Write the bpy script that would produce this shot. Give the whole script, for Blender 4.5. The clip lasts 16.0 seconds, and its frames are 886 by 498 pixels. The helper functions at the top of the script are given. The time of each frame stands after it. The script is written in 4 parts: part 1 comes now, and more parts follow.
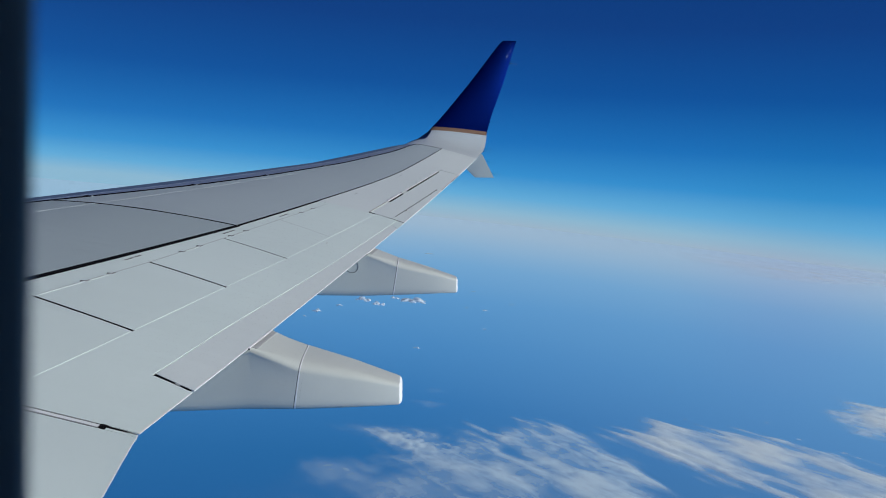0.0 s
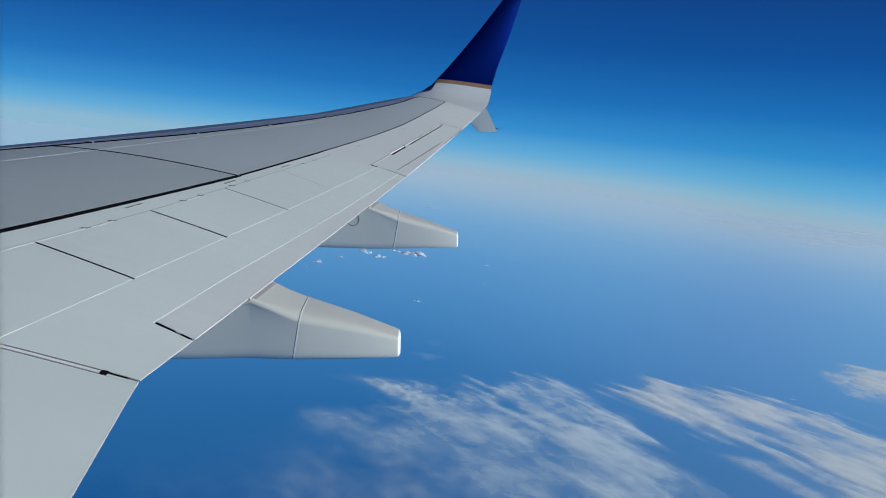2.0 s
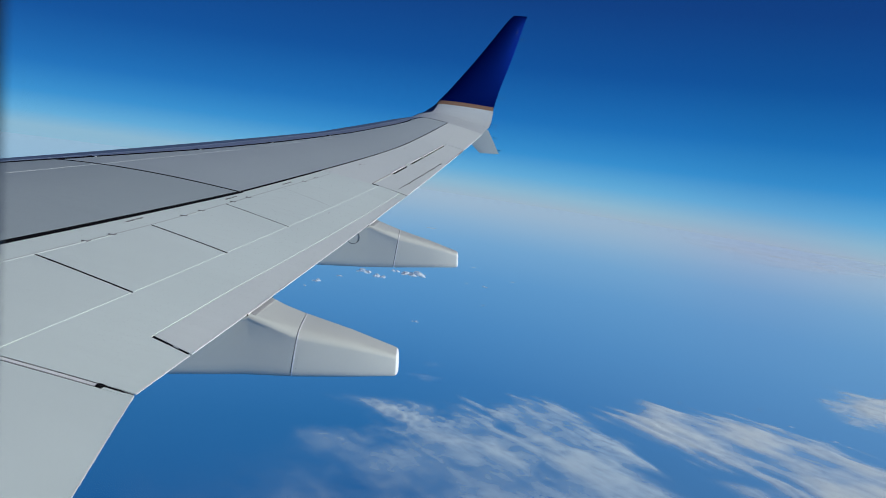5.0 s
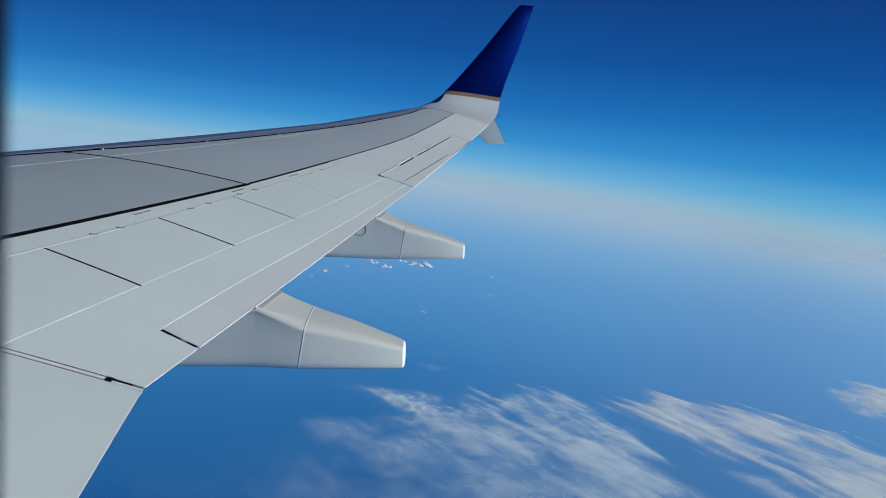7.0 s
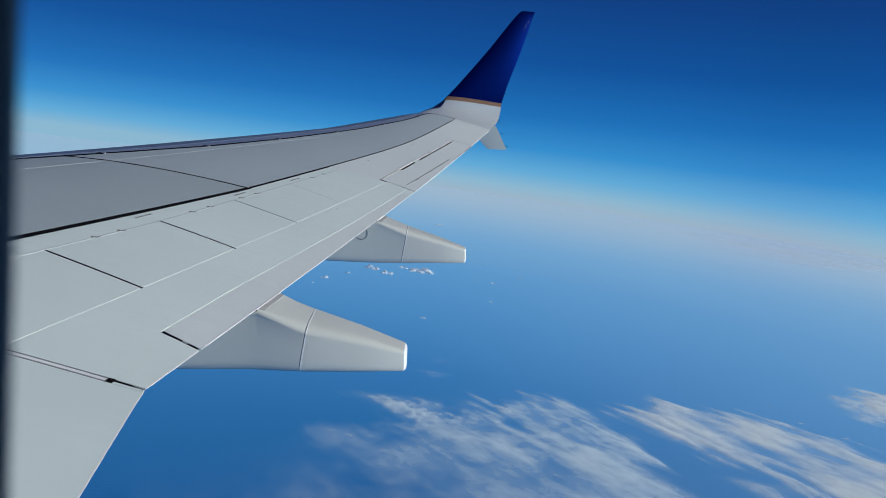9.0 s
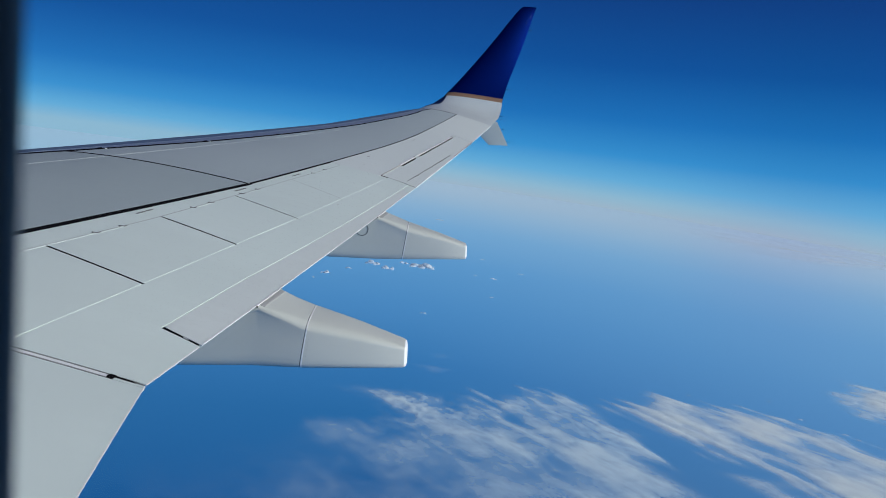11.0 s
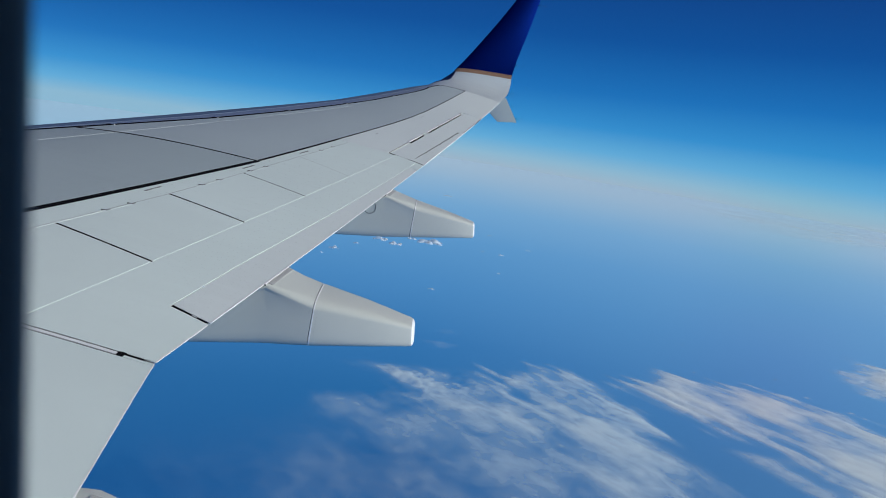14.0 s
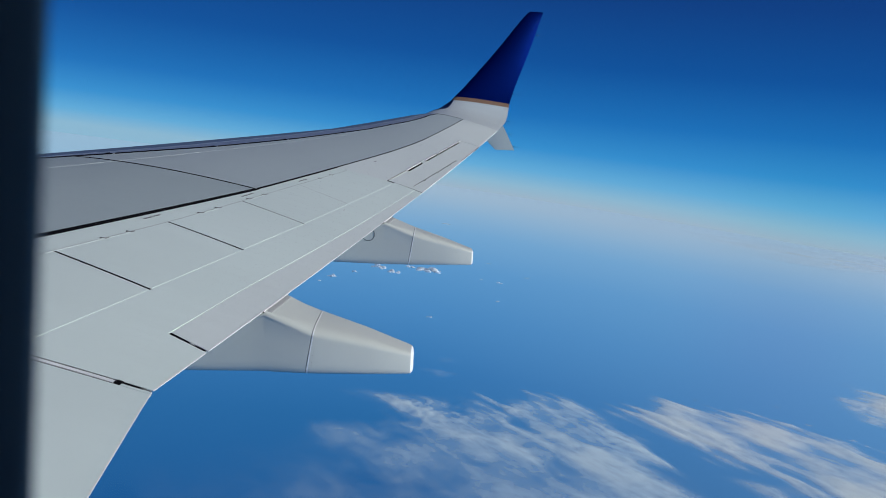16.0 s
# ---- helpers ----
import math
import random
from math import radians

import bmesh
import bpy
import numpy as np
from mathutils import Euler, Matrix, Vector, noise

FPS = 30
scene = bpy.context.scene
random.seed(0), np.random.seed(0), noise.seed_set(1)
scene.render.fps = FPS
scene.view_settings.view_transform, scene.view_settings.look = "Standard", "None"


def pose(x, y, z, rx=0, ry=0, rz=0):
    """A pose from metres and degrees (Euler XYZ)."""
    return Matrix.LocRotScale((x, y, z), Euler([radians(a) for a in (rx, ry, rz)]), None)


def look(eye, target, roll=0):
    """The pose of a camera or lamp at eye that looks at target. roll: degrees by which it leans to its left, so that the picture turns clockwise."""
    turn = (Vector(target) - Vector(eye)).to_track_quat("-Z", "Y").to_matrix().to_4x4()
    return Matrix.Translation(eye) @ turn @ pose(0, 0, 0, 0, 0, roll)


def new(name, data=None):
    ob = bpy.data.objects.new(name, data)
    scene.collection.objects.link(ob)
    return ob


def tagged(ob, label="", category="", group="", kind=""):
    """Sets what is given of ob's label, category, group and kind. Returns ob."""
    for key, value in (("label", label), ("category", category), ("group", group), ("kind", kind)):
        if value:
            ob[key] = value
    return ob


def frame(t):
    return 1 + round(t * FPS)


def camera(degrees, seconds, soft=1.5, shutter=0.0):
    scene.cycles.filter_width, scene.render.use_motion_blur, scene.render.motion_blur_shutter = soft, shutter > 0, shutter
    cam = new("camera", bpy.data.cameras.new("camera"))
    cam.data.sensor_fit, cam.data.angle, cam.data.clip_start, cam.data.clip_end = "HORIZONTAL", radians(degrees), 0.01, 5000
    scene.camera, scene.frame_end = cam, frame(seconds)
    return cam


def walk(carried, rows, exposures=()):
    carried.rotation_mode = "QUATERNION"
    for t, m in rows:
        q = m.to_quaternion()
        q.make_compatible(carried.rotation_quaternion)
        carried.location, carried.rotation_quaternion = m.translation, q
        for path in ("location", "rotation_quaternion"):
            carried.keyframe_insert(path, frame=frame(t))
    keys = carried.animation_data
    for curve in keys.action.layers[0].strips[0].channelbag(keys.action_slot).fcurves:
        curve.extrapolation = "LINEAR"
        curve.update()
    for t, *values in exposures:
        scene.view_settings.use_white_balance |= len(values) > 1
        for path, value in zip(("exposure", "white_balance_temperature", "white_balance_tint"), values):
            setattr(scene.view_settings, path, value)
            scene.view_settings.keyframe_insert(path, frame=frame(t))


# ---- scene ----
# Body frame: x aft, y outboard, z up, origin at the kink of the trailing edge. The aircraft is pitched in the world.
PITCH = Matrix.Rotation(radians(-6.15), 4, "Y")
cam = camera(60.0, 16.0, soft=0.55)
PATH = [
    (0.0, 1.24000, 1.5889, 1.1242, -1.114, -5.745, 0.250),
    (0.5, 1.24412, 1.5902, 1.1343, -1.232, -5.181, -0.127),
    (1.0, 1.24260, 1.5914, 1.1219, -1.320, -7.461, 0.922),
    (1.5, 1.24480, 1.5907, 1.1387, -1.161, -8.977, 1.235),
    (2.0, 1.24510, 1.5895, 1.1303, -1.057, -9.179, 1.513),
    (2.5, 1.24490, 1.5889, 1.1157, -0.870, -9.125, 2.074),
    (3.0, 1.24520, 1.5890, 1.1194, -0.925, -8.976, 2.561),
    (3.5, 1.24490, 1.5901, 1.1414, -1.024, -8.561, 2.712),
    (4.0, 1.24460, 1.5908, 1.1449, -1.085, -8.078, 2.586),
    (4.5, 1.24490, 1.5898, 1.1383, -1.103, -7.753, 2.553),
    (5.0, 1.24396, 1.5895, 1.1186, -1.029, -7.618, 2.484),
    (7.5, 1.24470, 1.5899, 1.1355, -0.503, -8.473, 2.264),
    (8.0, 1.24384, 1.5899, 1.1298, -0.529, -8.295, 2.232),
    (8.5, 1.24372, 1.5894, 1.1264, -0.386, -8.208, 2.192),
    (9.0, 1.24302, 1.5886, 1.1102, -0.447, -7.899, 2.272),
    (11.5, 1.24278, 1.5891, 1.1195, -0.396, -8.291, 2.459),
    (12.0, 1.24330, 1.5887, 1.1204, -0.238, -8.219, 2.129),
    (12.5, 1.24398, 1.5887, 1.1270, -0.274, -8.743, 2.334),
    (13.0, 1.24213, 1.5879, 1.1094, -0.136, -9.323, 2.555),
    (13.5, 1.24191, 1.5889, 1.1140, -0.002, -9.874, 2.760),
    (14.0, 1.24375, 1.5896, 1.1401, 0.097, -10.068, 2.761),
    (14.5, 1.24541, 1.5912, 1.1650, 0.208, -9.039, 2.456),
    (15.0, 1.24249, 1.5886, 1.1080, 0.442, -9.117, 2.461),
    (15.5, 1.24360, 1.5893, 1.1384, 0.313, -8.872, 2.592),
    (16.0, 1.24235, 1.5881, 1.1324, 0.077, -7.981, 2.508),
]


def aim(x, y, z, yaw, pitch, roll):
    a, b = radians(yaw), radians(pitch)
    way = Vector((-math.sin(a) * math.cos(b), math.cos(a) * math.cos(b), math.sin(b)))
    return PITCH @ look((x, y, z), Vector((x, y, z)) + way, roll)


walk(cam, [(t, aim(*row)) for t, *row in PATH])
cam.data.dof.use_dof = True
cam.data.dof.focus_distance = 14.0
cam.data.dof.aperture_fstop = 11.0

# ---- world and sun ----
SUN = Vector((0.86, -0.31, 0.41)).normalized()
world = bpy.data.worlds.new("world")
scene.world = world
world.use_nodes = True
wt = world.node_tree
wt.nodes.clear()


def node(tree, kind, **values):
    n = tree.nodes.new(kind)
    for key, value in values.items():
        if key in n.inputs:
            n.inputs[key].default_value = value
    return n


def ramp(tree, stops, source, mode="LINEAR"):
    n = tree.nodes.new("ShaderNodeValToRGB")
    n.color_ramp.interpolation = mode
    while len(n.color_ramp.elements) < len(stops):
        n.color_ramp.elements.new(0.5)
    for e, (at, c) in zip(n.color_ramp.elements, stops):
        e.position = at
        e.color = (c[0], c[1], c[2], 1.0) if len(c) > 1 else (c[0], c[0], c[0], 1.0)
    tree.links.new(source, n.inputs[0])
    return n


def maths(tree, op, a, b=None, clamp=False):
    n = tree.nodes.new("ShaderNodeMath")
    n.operation, n.use_clamp = op, clamp
    for i, v in enumerate((a, b)):
        if v is None:
            continue
        if isinstance(v, (int, float)):
            n.inputs[i].default_value = v
        else:
            tree.links.new(v, n.inputs[i])
    return n.outputs[0]


def srgb(r, g, b):
    return tuple(((v / 255 + 0.055) / 1.055) ** 2.4 if v > 10 else v / 255 / 12.92 for v in (r, g, b))


sky = wt.nodes.new("ShaderNodeTexSky")
sky.sky_type, sky.sun_disc = "NISHITA", False
sky.sun_elevation = math.asin(SUN.z)
sky.sun_rotation = math.atan2(SUN.x, SUN.y)
sky.altitude, sky.air_density, sky.dust_density, sky.ozone_density = 10500, 1.0, 0.6, 3.0
tc = wt.nodes.new("ShaderNodeTexCoord")
sep = wt.nodes.new("ShaderNodeSeparateXYZ")
wt.links.new(tc.outputs["Generated"], sep.inputs[0])
# clear air thins with height: deep blue above, pale haze on the horizon, a little paler forward
above = maths(wt, "MULTIPLY_ADD", sep.outputs[2], 9.0, True)
above.node.inputs[2].default_value = 0.5
lift = maths(wt, "MULTIPLY", maths(wt, "MULTIPLY", sep.outputs[0], -0.045), above)
height = maths(wt, "ADD", sep.outputs[2], lift)
level = maths(wt, "MULTIPLY_ADD", height, 2.0)
level.node.inputs[2].default_value = 0.2
# the haze is thinner and bluer ahead of the wing
west = maths(wt, "MULTIPLY_ADD", sep.outputs[0], -4.0, True)
west.node.inputs[2].default_value = -0.3
level = maths(wt, "MAXIMUM", level, maths(wt, "MULTIPLY", west, 0.116))
air = ramp(wt, [(0.00, srgb(70, 130, 186)), (0.066, srgb(154, 182, 204)), (0.087, srgb(160, 184, 204)), (0.115, srgb(143, 187, 212)), (0.155, srgb(98, 173, 219)),
                (0.21, srgb(50, 143, 208)), (0.29, srgb(25, 113, 187)), (0.42, srgb(12, 83, 158)), (0.58, srgb(14, 64, 134)), (1.0, srgb(8, 42, 100))], level)
mixed = wt.nodes.new("ShaderNodeMix")
mixed.data_type = "RGBA"
mixed.inputs["Factor"].default_value = 0.95
dim = wt.nodes.new("ShaderNodeVectorMath")
dim.operation = "SCALE"
dim.inputs["Scale"].default_value = 0.08
wt.links.new(sky.outputs[0], dim.inputs[0])
wt.links.new(dim.outputs[0], mixed.inputs["A"])
wt.links.new(air.outputs[0], mixed.inputs["B"])
back = node(wt, "ShaderNodeBackground", Strength=1.0)
wt.links.new(mixed.outputs["Result"], back.inputs[0])
wout = wt.nodes.new("ShaderNodeOutputWorld")
wt.links.new(back.outputs[0], wout.inputs[0])

lamp = bpy.data.lights.new("sun", "SUN")
lamp.energy, lamp.angle, lamp.color = 3.95, radians(0.53), (1.0, 0.985, 0.94)
sun = new("sun", lamp)
sun.matrix_world = look(SUN * 50, (0, 0, 0))


# ---- materials ----
def material(name, base, rough=0.5, metal=0.0, spots=0.06, grain=60.0, streak=0.0, bump=0.004, spec=0.5):
    """Painted or metal surface: broad stains, fine grain, streaks along the airflow and a faint relief."""
    m = bpy.data.materials.new(name)
    m.use_nodes = True
    t = m.node_tree
    b = t.nodes["Principled BSDF"]
    b.inputs["Roughness"].default_value, b.inputs["Metallic"].default_value = rough, metal
    b.inputs["Specular IOR Level"].default_value = spec
    co = t.nodes.new("ShaderNodeTexCoord")
    broad = node(t, "ShaderNodeTexNoise", Scale=0.9, Detail=4.0, Roughness=0.6)
    fine = node(t, "ShaderNodeTexNoise", Scale=grain, Detail=3.0)
    t.links.new(co.outputs["Object"], broad.inputs["Vector"])
    t.links.new(co.outputs["Object"], fine.inputs["Vector"])
    mp = node(t, "ShaderNodeMapping", Scale=(0.5, 9.0, 2.0))
    t.links.new(co.outputs["Object"], mp.inputs["Vector"])
    flow = node(t, "ShaderNodeTexNoise", Scale=1.6, Detail=5.0, Roughness=0.65)
    t.links.new(mp.outputs[0], flow.inputs["Vector"])
    f1 = maths(t, "MULTIPLY_ADD", broad.outputs["Fac"], spots * 2)
    f1.node.inputs[2].default_value = 1.0 - spots
    f2 = maths(t, "MULTIPLY_ADD", fine.outputs["Fac"], spots)
    f2.node.inputs[2].default_value = 1.0 - spots / 2
    f3 = maths(t, "MULTIPLY_ADD", flow.outputs["Fac"], streak * 2)
    f3.node.inputs[2].default_value = 1.0 - streak
    info = t.nodes.new("ShaderNodeObjectInfo")
    f4 = maths(t, "MULTIPLY_ADD", info.outputs["Random"], 0.03)
    f4.node.inputs[2].default_value = 0.985
    total = maths(t, "MULTIPLY", maths(t, "MULTIPLY", f1, f2), maths(t, "MULTIPLY", f3, f4))
    sc = t.nodes.new("ShaderNodeVectorMath")
    sc.operation = "SCALE"
    sc.inputs[0].default_value = base
    t.links.new(total, sc.inputs["Scale"])
    t.links.new(sc.outputs[0], b.inputs["Base Color"])
    r = maths(t, "MULTIPLY_ADD", broad.outputs["Fac"], 0.14)
    r.node.inputs[2].default_value = rough - 0.07
    t.links.new(r, b.inputs["Roughness"])
    if bump:
        bp = node(t, "ShaderNodeBump", Strength=0.25, Distance=bump)
        t.links.new(fine.outputs["Fac"], bp.inputs["Height"])
        t.links.new(bp.outputs[0], b.inputs["Normal"])
    return m


PAINT = material("grey_wing_paint", (0.566, 0.656, 0.638), 0.5, streak=0.05, bump=0.001)
AFT_PAINT = material("warm_grey_wing_paint", (0.566, 0.626, 0.622), 0.5, streak=0.05, bump=0.001)
BOX_PAINT = material("dark_grey_wing_paint", (0.299, 0.360, 0.379), 0.58, streak=0.07, bump=0.001)
FAIRING_PAINT = material("fairing_paint", (0.532, 0.568, 0.532), 0.33, streak=0.04, bump=0.001)
WHITE = material("white_paint", (0.65, 0.685, 0.68), 0.4, bump=0.0008)
METAL = material("bare_metal", (0.36, 0.42, 0.48), 0.36, metal=0.5, spots=0.05, streak=0.05, bump=0.0005)
# dull blue that paints the deep sky's reflection on the slat nose
NOSE_REFLECTION = material("nose_sky_reflection", (0.10, 0.15, 0.235), 0.6, spots=0.05, bump=0.0)
BLUE = material("blue_paint", (0.001, 0.012, 0.135), 0.40, metal=0.75, spots=0.05, bump=0.0, spec=0.1)
BLUE.node_tree.nodes["Principled BSDF"].inputs["Specular Tint"].default_value = (0.1, 0.3, 1.0, 1.0)
NAVY = material("navy_paint", (0.004, 0.009, 0.05), 0.4, bump=0.0)
GOLD = material("gold_paint", (0.21, 0.125, 0.08), 0.5, bump=0.0)
BLACK = material("black_seal", (0.004, 0.004, 0.005), 0.9, spec=0.05)
HINGE_GREY = material("hinge_sealant", (0.33, 0.36, 0.36), 0.7)
SEAL = material("grey_seal", (0.12, 0.13, 0.135), 0.7)
BRIGHT = material("bright_white_paint", (0.80, 0.81, 0.81), 0.4, bump=0.0005)
# base grey lightened to hold the sheen of low sky at grazing angles
OUTER_BOX_SHEEN = material("mid_grey_paint_with_sheen", (0.334, 0.396, 0.421), 0.6, streak=0.07, bump=0.001)
TIP_PAINT = material("tip_paint", (0.44, 0.495, 0.515), 0.4, streak=0.04, bump=0.0008)
MARK = material("faded_stencil", (0.2, 0.21, 0.21), 0.7)
SPAR = material("faded_spar_line", (0.385, 0.435, 0.462), 0.6)
PALE = material("pale_grey", (0.50, 0.56, 0.56), 0.6)
DULL = material("dull_grey_strip", (0.36, 0.37, 0.365), 0.7)
RUBBER = material("window_rubber", (0.18, 0.18, 0.18), 0.8)
SKIN = material("fuselage_paint", (0.62, 0.63, 0.64), 0.4, streak=0.03, bump=0.0005)


# ---- building helpers ----
def part(name, bm, mat, parent=None, label="", smooth=True):
    me = bpy.data.meshes.new(name)
    bmesh.ops.recalc_face_normals(bm, faces=bm.faces[:])
    bm.to_mesh(me)
    bm.free()
    me.materials.append(mat)
    if smooth:
        me.shade_smooth()
        me.set_sharp_from_angle(angle=radians(32))
    ob = new(name, me)
    if parent:
        ob.parent = parent
    if label:
        tagged(ob, label)
    return ob


def grid_solid(rows, drop):
    """A slab: its top is the grid of points, its sides go down by drop, and it is closed below."""
    bm = bmesh.new()
    n, k = len(rows), len(rows[0])
    top = [[bm.verts.new(q) for q in r] for r in rows]
    low = [[bm.verts.new(Vector(q) - Vector((0, 0, drop))) for q in r] for r in rows]
    for i in range(n - 1):
        for j in range(k - 1):
            bm.faces.new((top[i][j], top[i][j + 1], top[i + 1][j + 1], top[i + 1][j]))
            bm.faces.new((low[i][j], low[i + 1][j], low[i + 1][j + 1], low[i][j + 1]))
    rim = [(0, j) for j in range(k)] + [(i, k - 1) for i in range(1, n)] + [(n - 1, j) for j in range(k - 2, -1, -1)] + [(i, 0) for i in range(n - 2, 0, -1)]
    for (a, b), (c, d) in zip(rim, rim[1:] + rim[:1]):
        bm.faces.new((top[a][b], low[a][b], low[c][d], top[c][d]))
    return bm


def loft(rings, closed=True, caps=True):
    bm = bmesh.new()
    vs = [[bm.verts.new(q) for q in r] for r in rings]
    m = len(vs[0])
    for a, b in zip(vs, vs[1:]):
        for j in range(m if closed else m - 1):
            bm.faces.new((a[j], a[(j + 1) % m], b[(j + 1) % m], b[j]))
    if caps:
        bm.faces.new(vs[0][::-1])
        bm.faces.new(vs[-1])
    return bm


def rod(a, b, r0, r1, sides=8):
    a, b = Vector(a), Vector(b)
    q = (b - a).to_track_quat("Z", "Y")
    ring = lambda c, r: [c + q @ Vector((r * math.cos(2 * math.pi * i / sides), r * math.sin(2 * math.pi * i / sides), 0)) for i in range(sides)]
    return loft([ring(a, r0), ring(b, r1)])


# ---- the wing's shape ----
KINK, TIP = 4.782, 15.6


def te_x(y):
    return 0.1955 * (y - KINK) if y > KINK else -0.1233 * (y - KINK)


def le_x(y):
    return -4.789 + 0.5082 * (y - KINK)


def mid_z(y):
    s = max(0.0, (y - 4) / 13)
    return 0.1035 * (y - KINK) + 0.3113 * (s * s - 0.0036)


def over(u):
    u = min(max(u, 0.0), 1.0)
    return SHAPE_A * math.sqrt(u) * (1 - u) + SHAPE_B * u * (1 - u) + 0.0449 * (1 - u)


_s = math.sqrt(0.4) * 0.6
SHAPE_B = (0.0932 - _s * 0.2234) / (0.24 - _s)
SHAPE_A = 0.2234 - SHAPE_B


def under(u):
    u = min(max(u, 0.0), 1.0)
    return 0.0449 * (1 - u) - 0.115 * math.sqrt(u) * (1 - u) - 0.002 * u


def top_at(y, u, up=0.0):
    a, c = le_x(y), te_x(y) - le_x(y)
    rise = 0.105 * min(max((y - 12.8) / 2.4, 0.0), 1.0) * max(0.0, 1 - u) ** 1.5
    return Vector((a + c * u, y, mid_z(y) + c * over(u) + up + rise))


def low_at(y, u):
    a, c = le_x(y), te_x(y) - le_x(y)
    return Vector((a + c * u, y, mid_z(y) + c * under(u)))


def along(points):
    """Straight runs between (y, value) points."""
    def value(y):
        for (a, p), (b, q) in zip(points, points[1:]):
            if y <= b or (b, q) == points[-1]:
                return p + (q - p) * (y - a) / (b - a)
    return value


GAP = along([(1.8, 0.62), (5.96, 0.675), (8.3, 0.706), (10.9, 0.712), (11.5, 0.712), (12.16, 0.707), (12.85, 0.693), (13.7, 0.663), (14.48, 0.627), (15.15, 0.586), (15.6, 0.553)])
HINGE = along([(1.8, 0.70), (5.7, 0.724), (6.87, 0.737), (8.85, 0.742), (9.85, 0.748)])
SPOILER_END = along([(1.8, 0.84), (4.86, 0.869), (6.73, 0.879), (7.65, 0.886), (9.85, 0.902)])
SEAM = along([(4.78, 0.9505), (6.1, 0.951), (7.9, 0.965), (9.6, 0.974)])
SLAT = along([(1.8, 0.20), (7.9, 0.262), (9.7, 0.335), (11.0, 0.352), (12.2, 0.345), (13.44, 0.33), (14.22, 0.322), (14.76, 0.298), (15.26, 0.24), (15.6, 0.22)])


def panel(name, ya, yb, ua, ub, mat, parent, up=0.0, drop=0.03, skew=0.0, ny=None, nu=8, label=""):
    """A skin panel between two span stations and two chord lines; skew moves its ends inboard towards the trailing edge."""
    ny = ny or max(3, int((yb - ya) / 0.35))
    fa = ua if callable(ua) else (lambda y: ua)
    fb = ub if callable(ub) else (lambda y: ub)
    rows = []
    for i in range(ny + 1):
        y0 = ya + (yb - ya) * i / ny
        row = []
        for j in range(nu + 1):
            y = y0 + skew * j / nu
            row.append(top_at(y, fa(y) + (fb(y) - fa(y)) * j / nu, up))
        rows.append(row)
    return part(name, grid_solid(rows, drop), mat, parent, label)


def strip(name, a, b, width, mat, parent, up, drop=0.01, label="", n=6):
    """A narrow strip on the skin between two (y, u) places, width metres wide."""
    rows = []
    for i in range(n + 1):
        f = i / n
        y, u = a[0] + (b[0] - a[0]) * f, a[1] + (b[1] - a[1]) * f
        q0 = top_at(y, u, up)
        q1 = top_at(y + 0.01 * (b[0] - a[0]), u + 0.01 * (b[1] - a[1]), up)
        way = (q1 - q0).normalized()
        side = way.cross(Vector((0, 0, 1))).normalized() * width / 2
        rows.append([q0 - side, q0 + side])
    return part(name, grid_solid(rows, drop), mat, parent, label)


wing = tagged(new("airplane_wing"), "grey swept airliner wing with a blue upturned tip", "airplane wing")
wing.matrix_world = PITCH

# inner box: closes the wing below the panels, dark inside the joints
rings = []
for i in range(41):
    y = 1.6 + (TIP - 1.6) * i / 40
    us = [0.0, 0.01, 0.03, 0.07, 0.14, 0.24, 0.36, 0.5, 0.64, 0.78, 0.9, 0.985]
    rings.append([top_at(y, u, -0.032 if u > 0.02 else 0.0) + Vector((0.02 if u == 0 else 0, 0, 0)) for u in us] + [low_at(y, u) + Vector((0, 0, 0.006)) for u in us[::-1][:-1]])
part("inner_box", loft(rings), BLACK, wing)
rows = [[low_at(1.6 + (TIP - 1.6) * i / 40, u) for u in (0.03, 0.07, 0.14, 0.24, 0.36, 0.5, 0.64, 0.78, 0.9, 0.975)] for i in range(41)]
part("lower_skin", grid_solid(rows, 0.004), PAINT, wing)

NOSE_END = along([(1.7, 0.92), (8.0, 0.89), (10.0, 0.77), (12.0, 0.70), (15.6, 0.68)])
# slats: bare metal nose pieces that wrap round the leading edge
for ya, yb in ((1.7, 4.2), (4.215, 6.6), (6.615, 8.6), (8.615, 10.9), (10.915, 13.2), (13.215, TIP)):
    rings = []
    n = 10
    for i in range(n + 1):
        y = ya + (yb - ya) * i / n
        e = SLAT(y)
        ring = [top_at(y, e * f * f) for f in (1.0, 0.9, 0.78, 0.64, 0.5, 0.36, 0.24, 0.14, 0.06, 0.0)]
        ring += [low_at(y, f) for f in (0.004, 0.012, 0.03, 0.06)]
        inner = [q + Vector((0.012, 0, 0.012)) for q in ring[:9:-1]] + [q + Vector((0.012, 0, -0.014)) for q in ring[9::-1]]
        rings.append(ring + inner)
    slat = part("slat", loft(rings), METAL, wing, "bare metal leading-edge slat")
    # strip coloured as the sky mirrored along the slat's crest
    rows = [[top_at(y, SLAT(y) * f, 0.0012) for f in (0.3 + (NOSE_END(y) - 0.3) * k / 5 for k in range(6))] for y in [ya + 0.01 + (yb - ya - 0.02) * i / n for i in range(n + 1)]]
    part("nose_band", grid_solid(rows, 0.006), NOSE_REFLECTION, slat, "dark blue band painted as sky reflection")

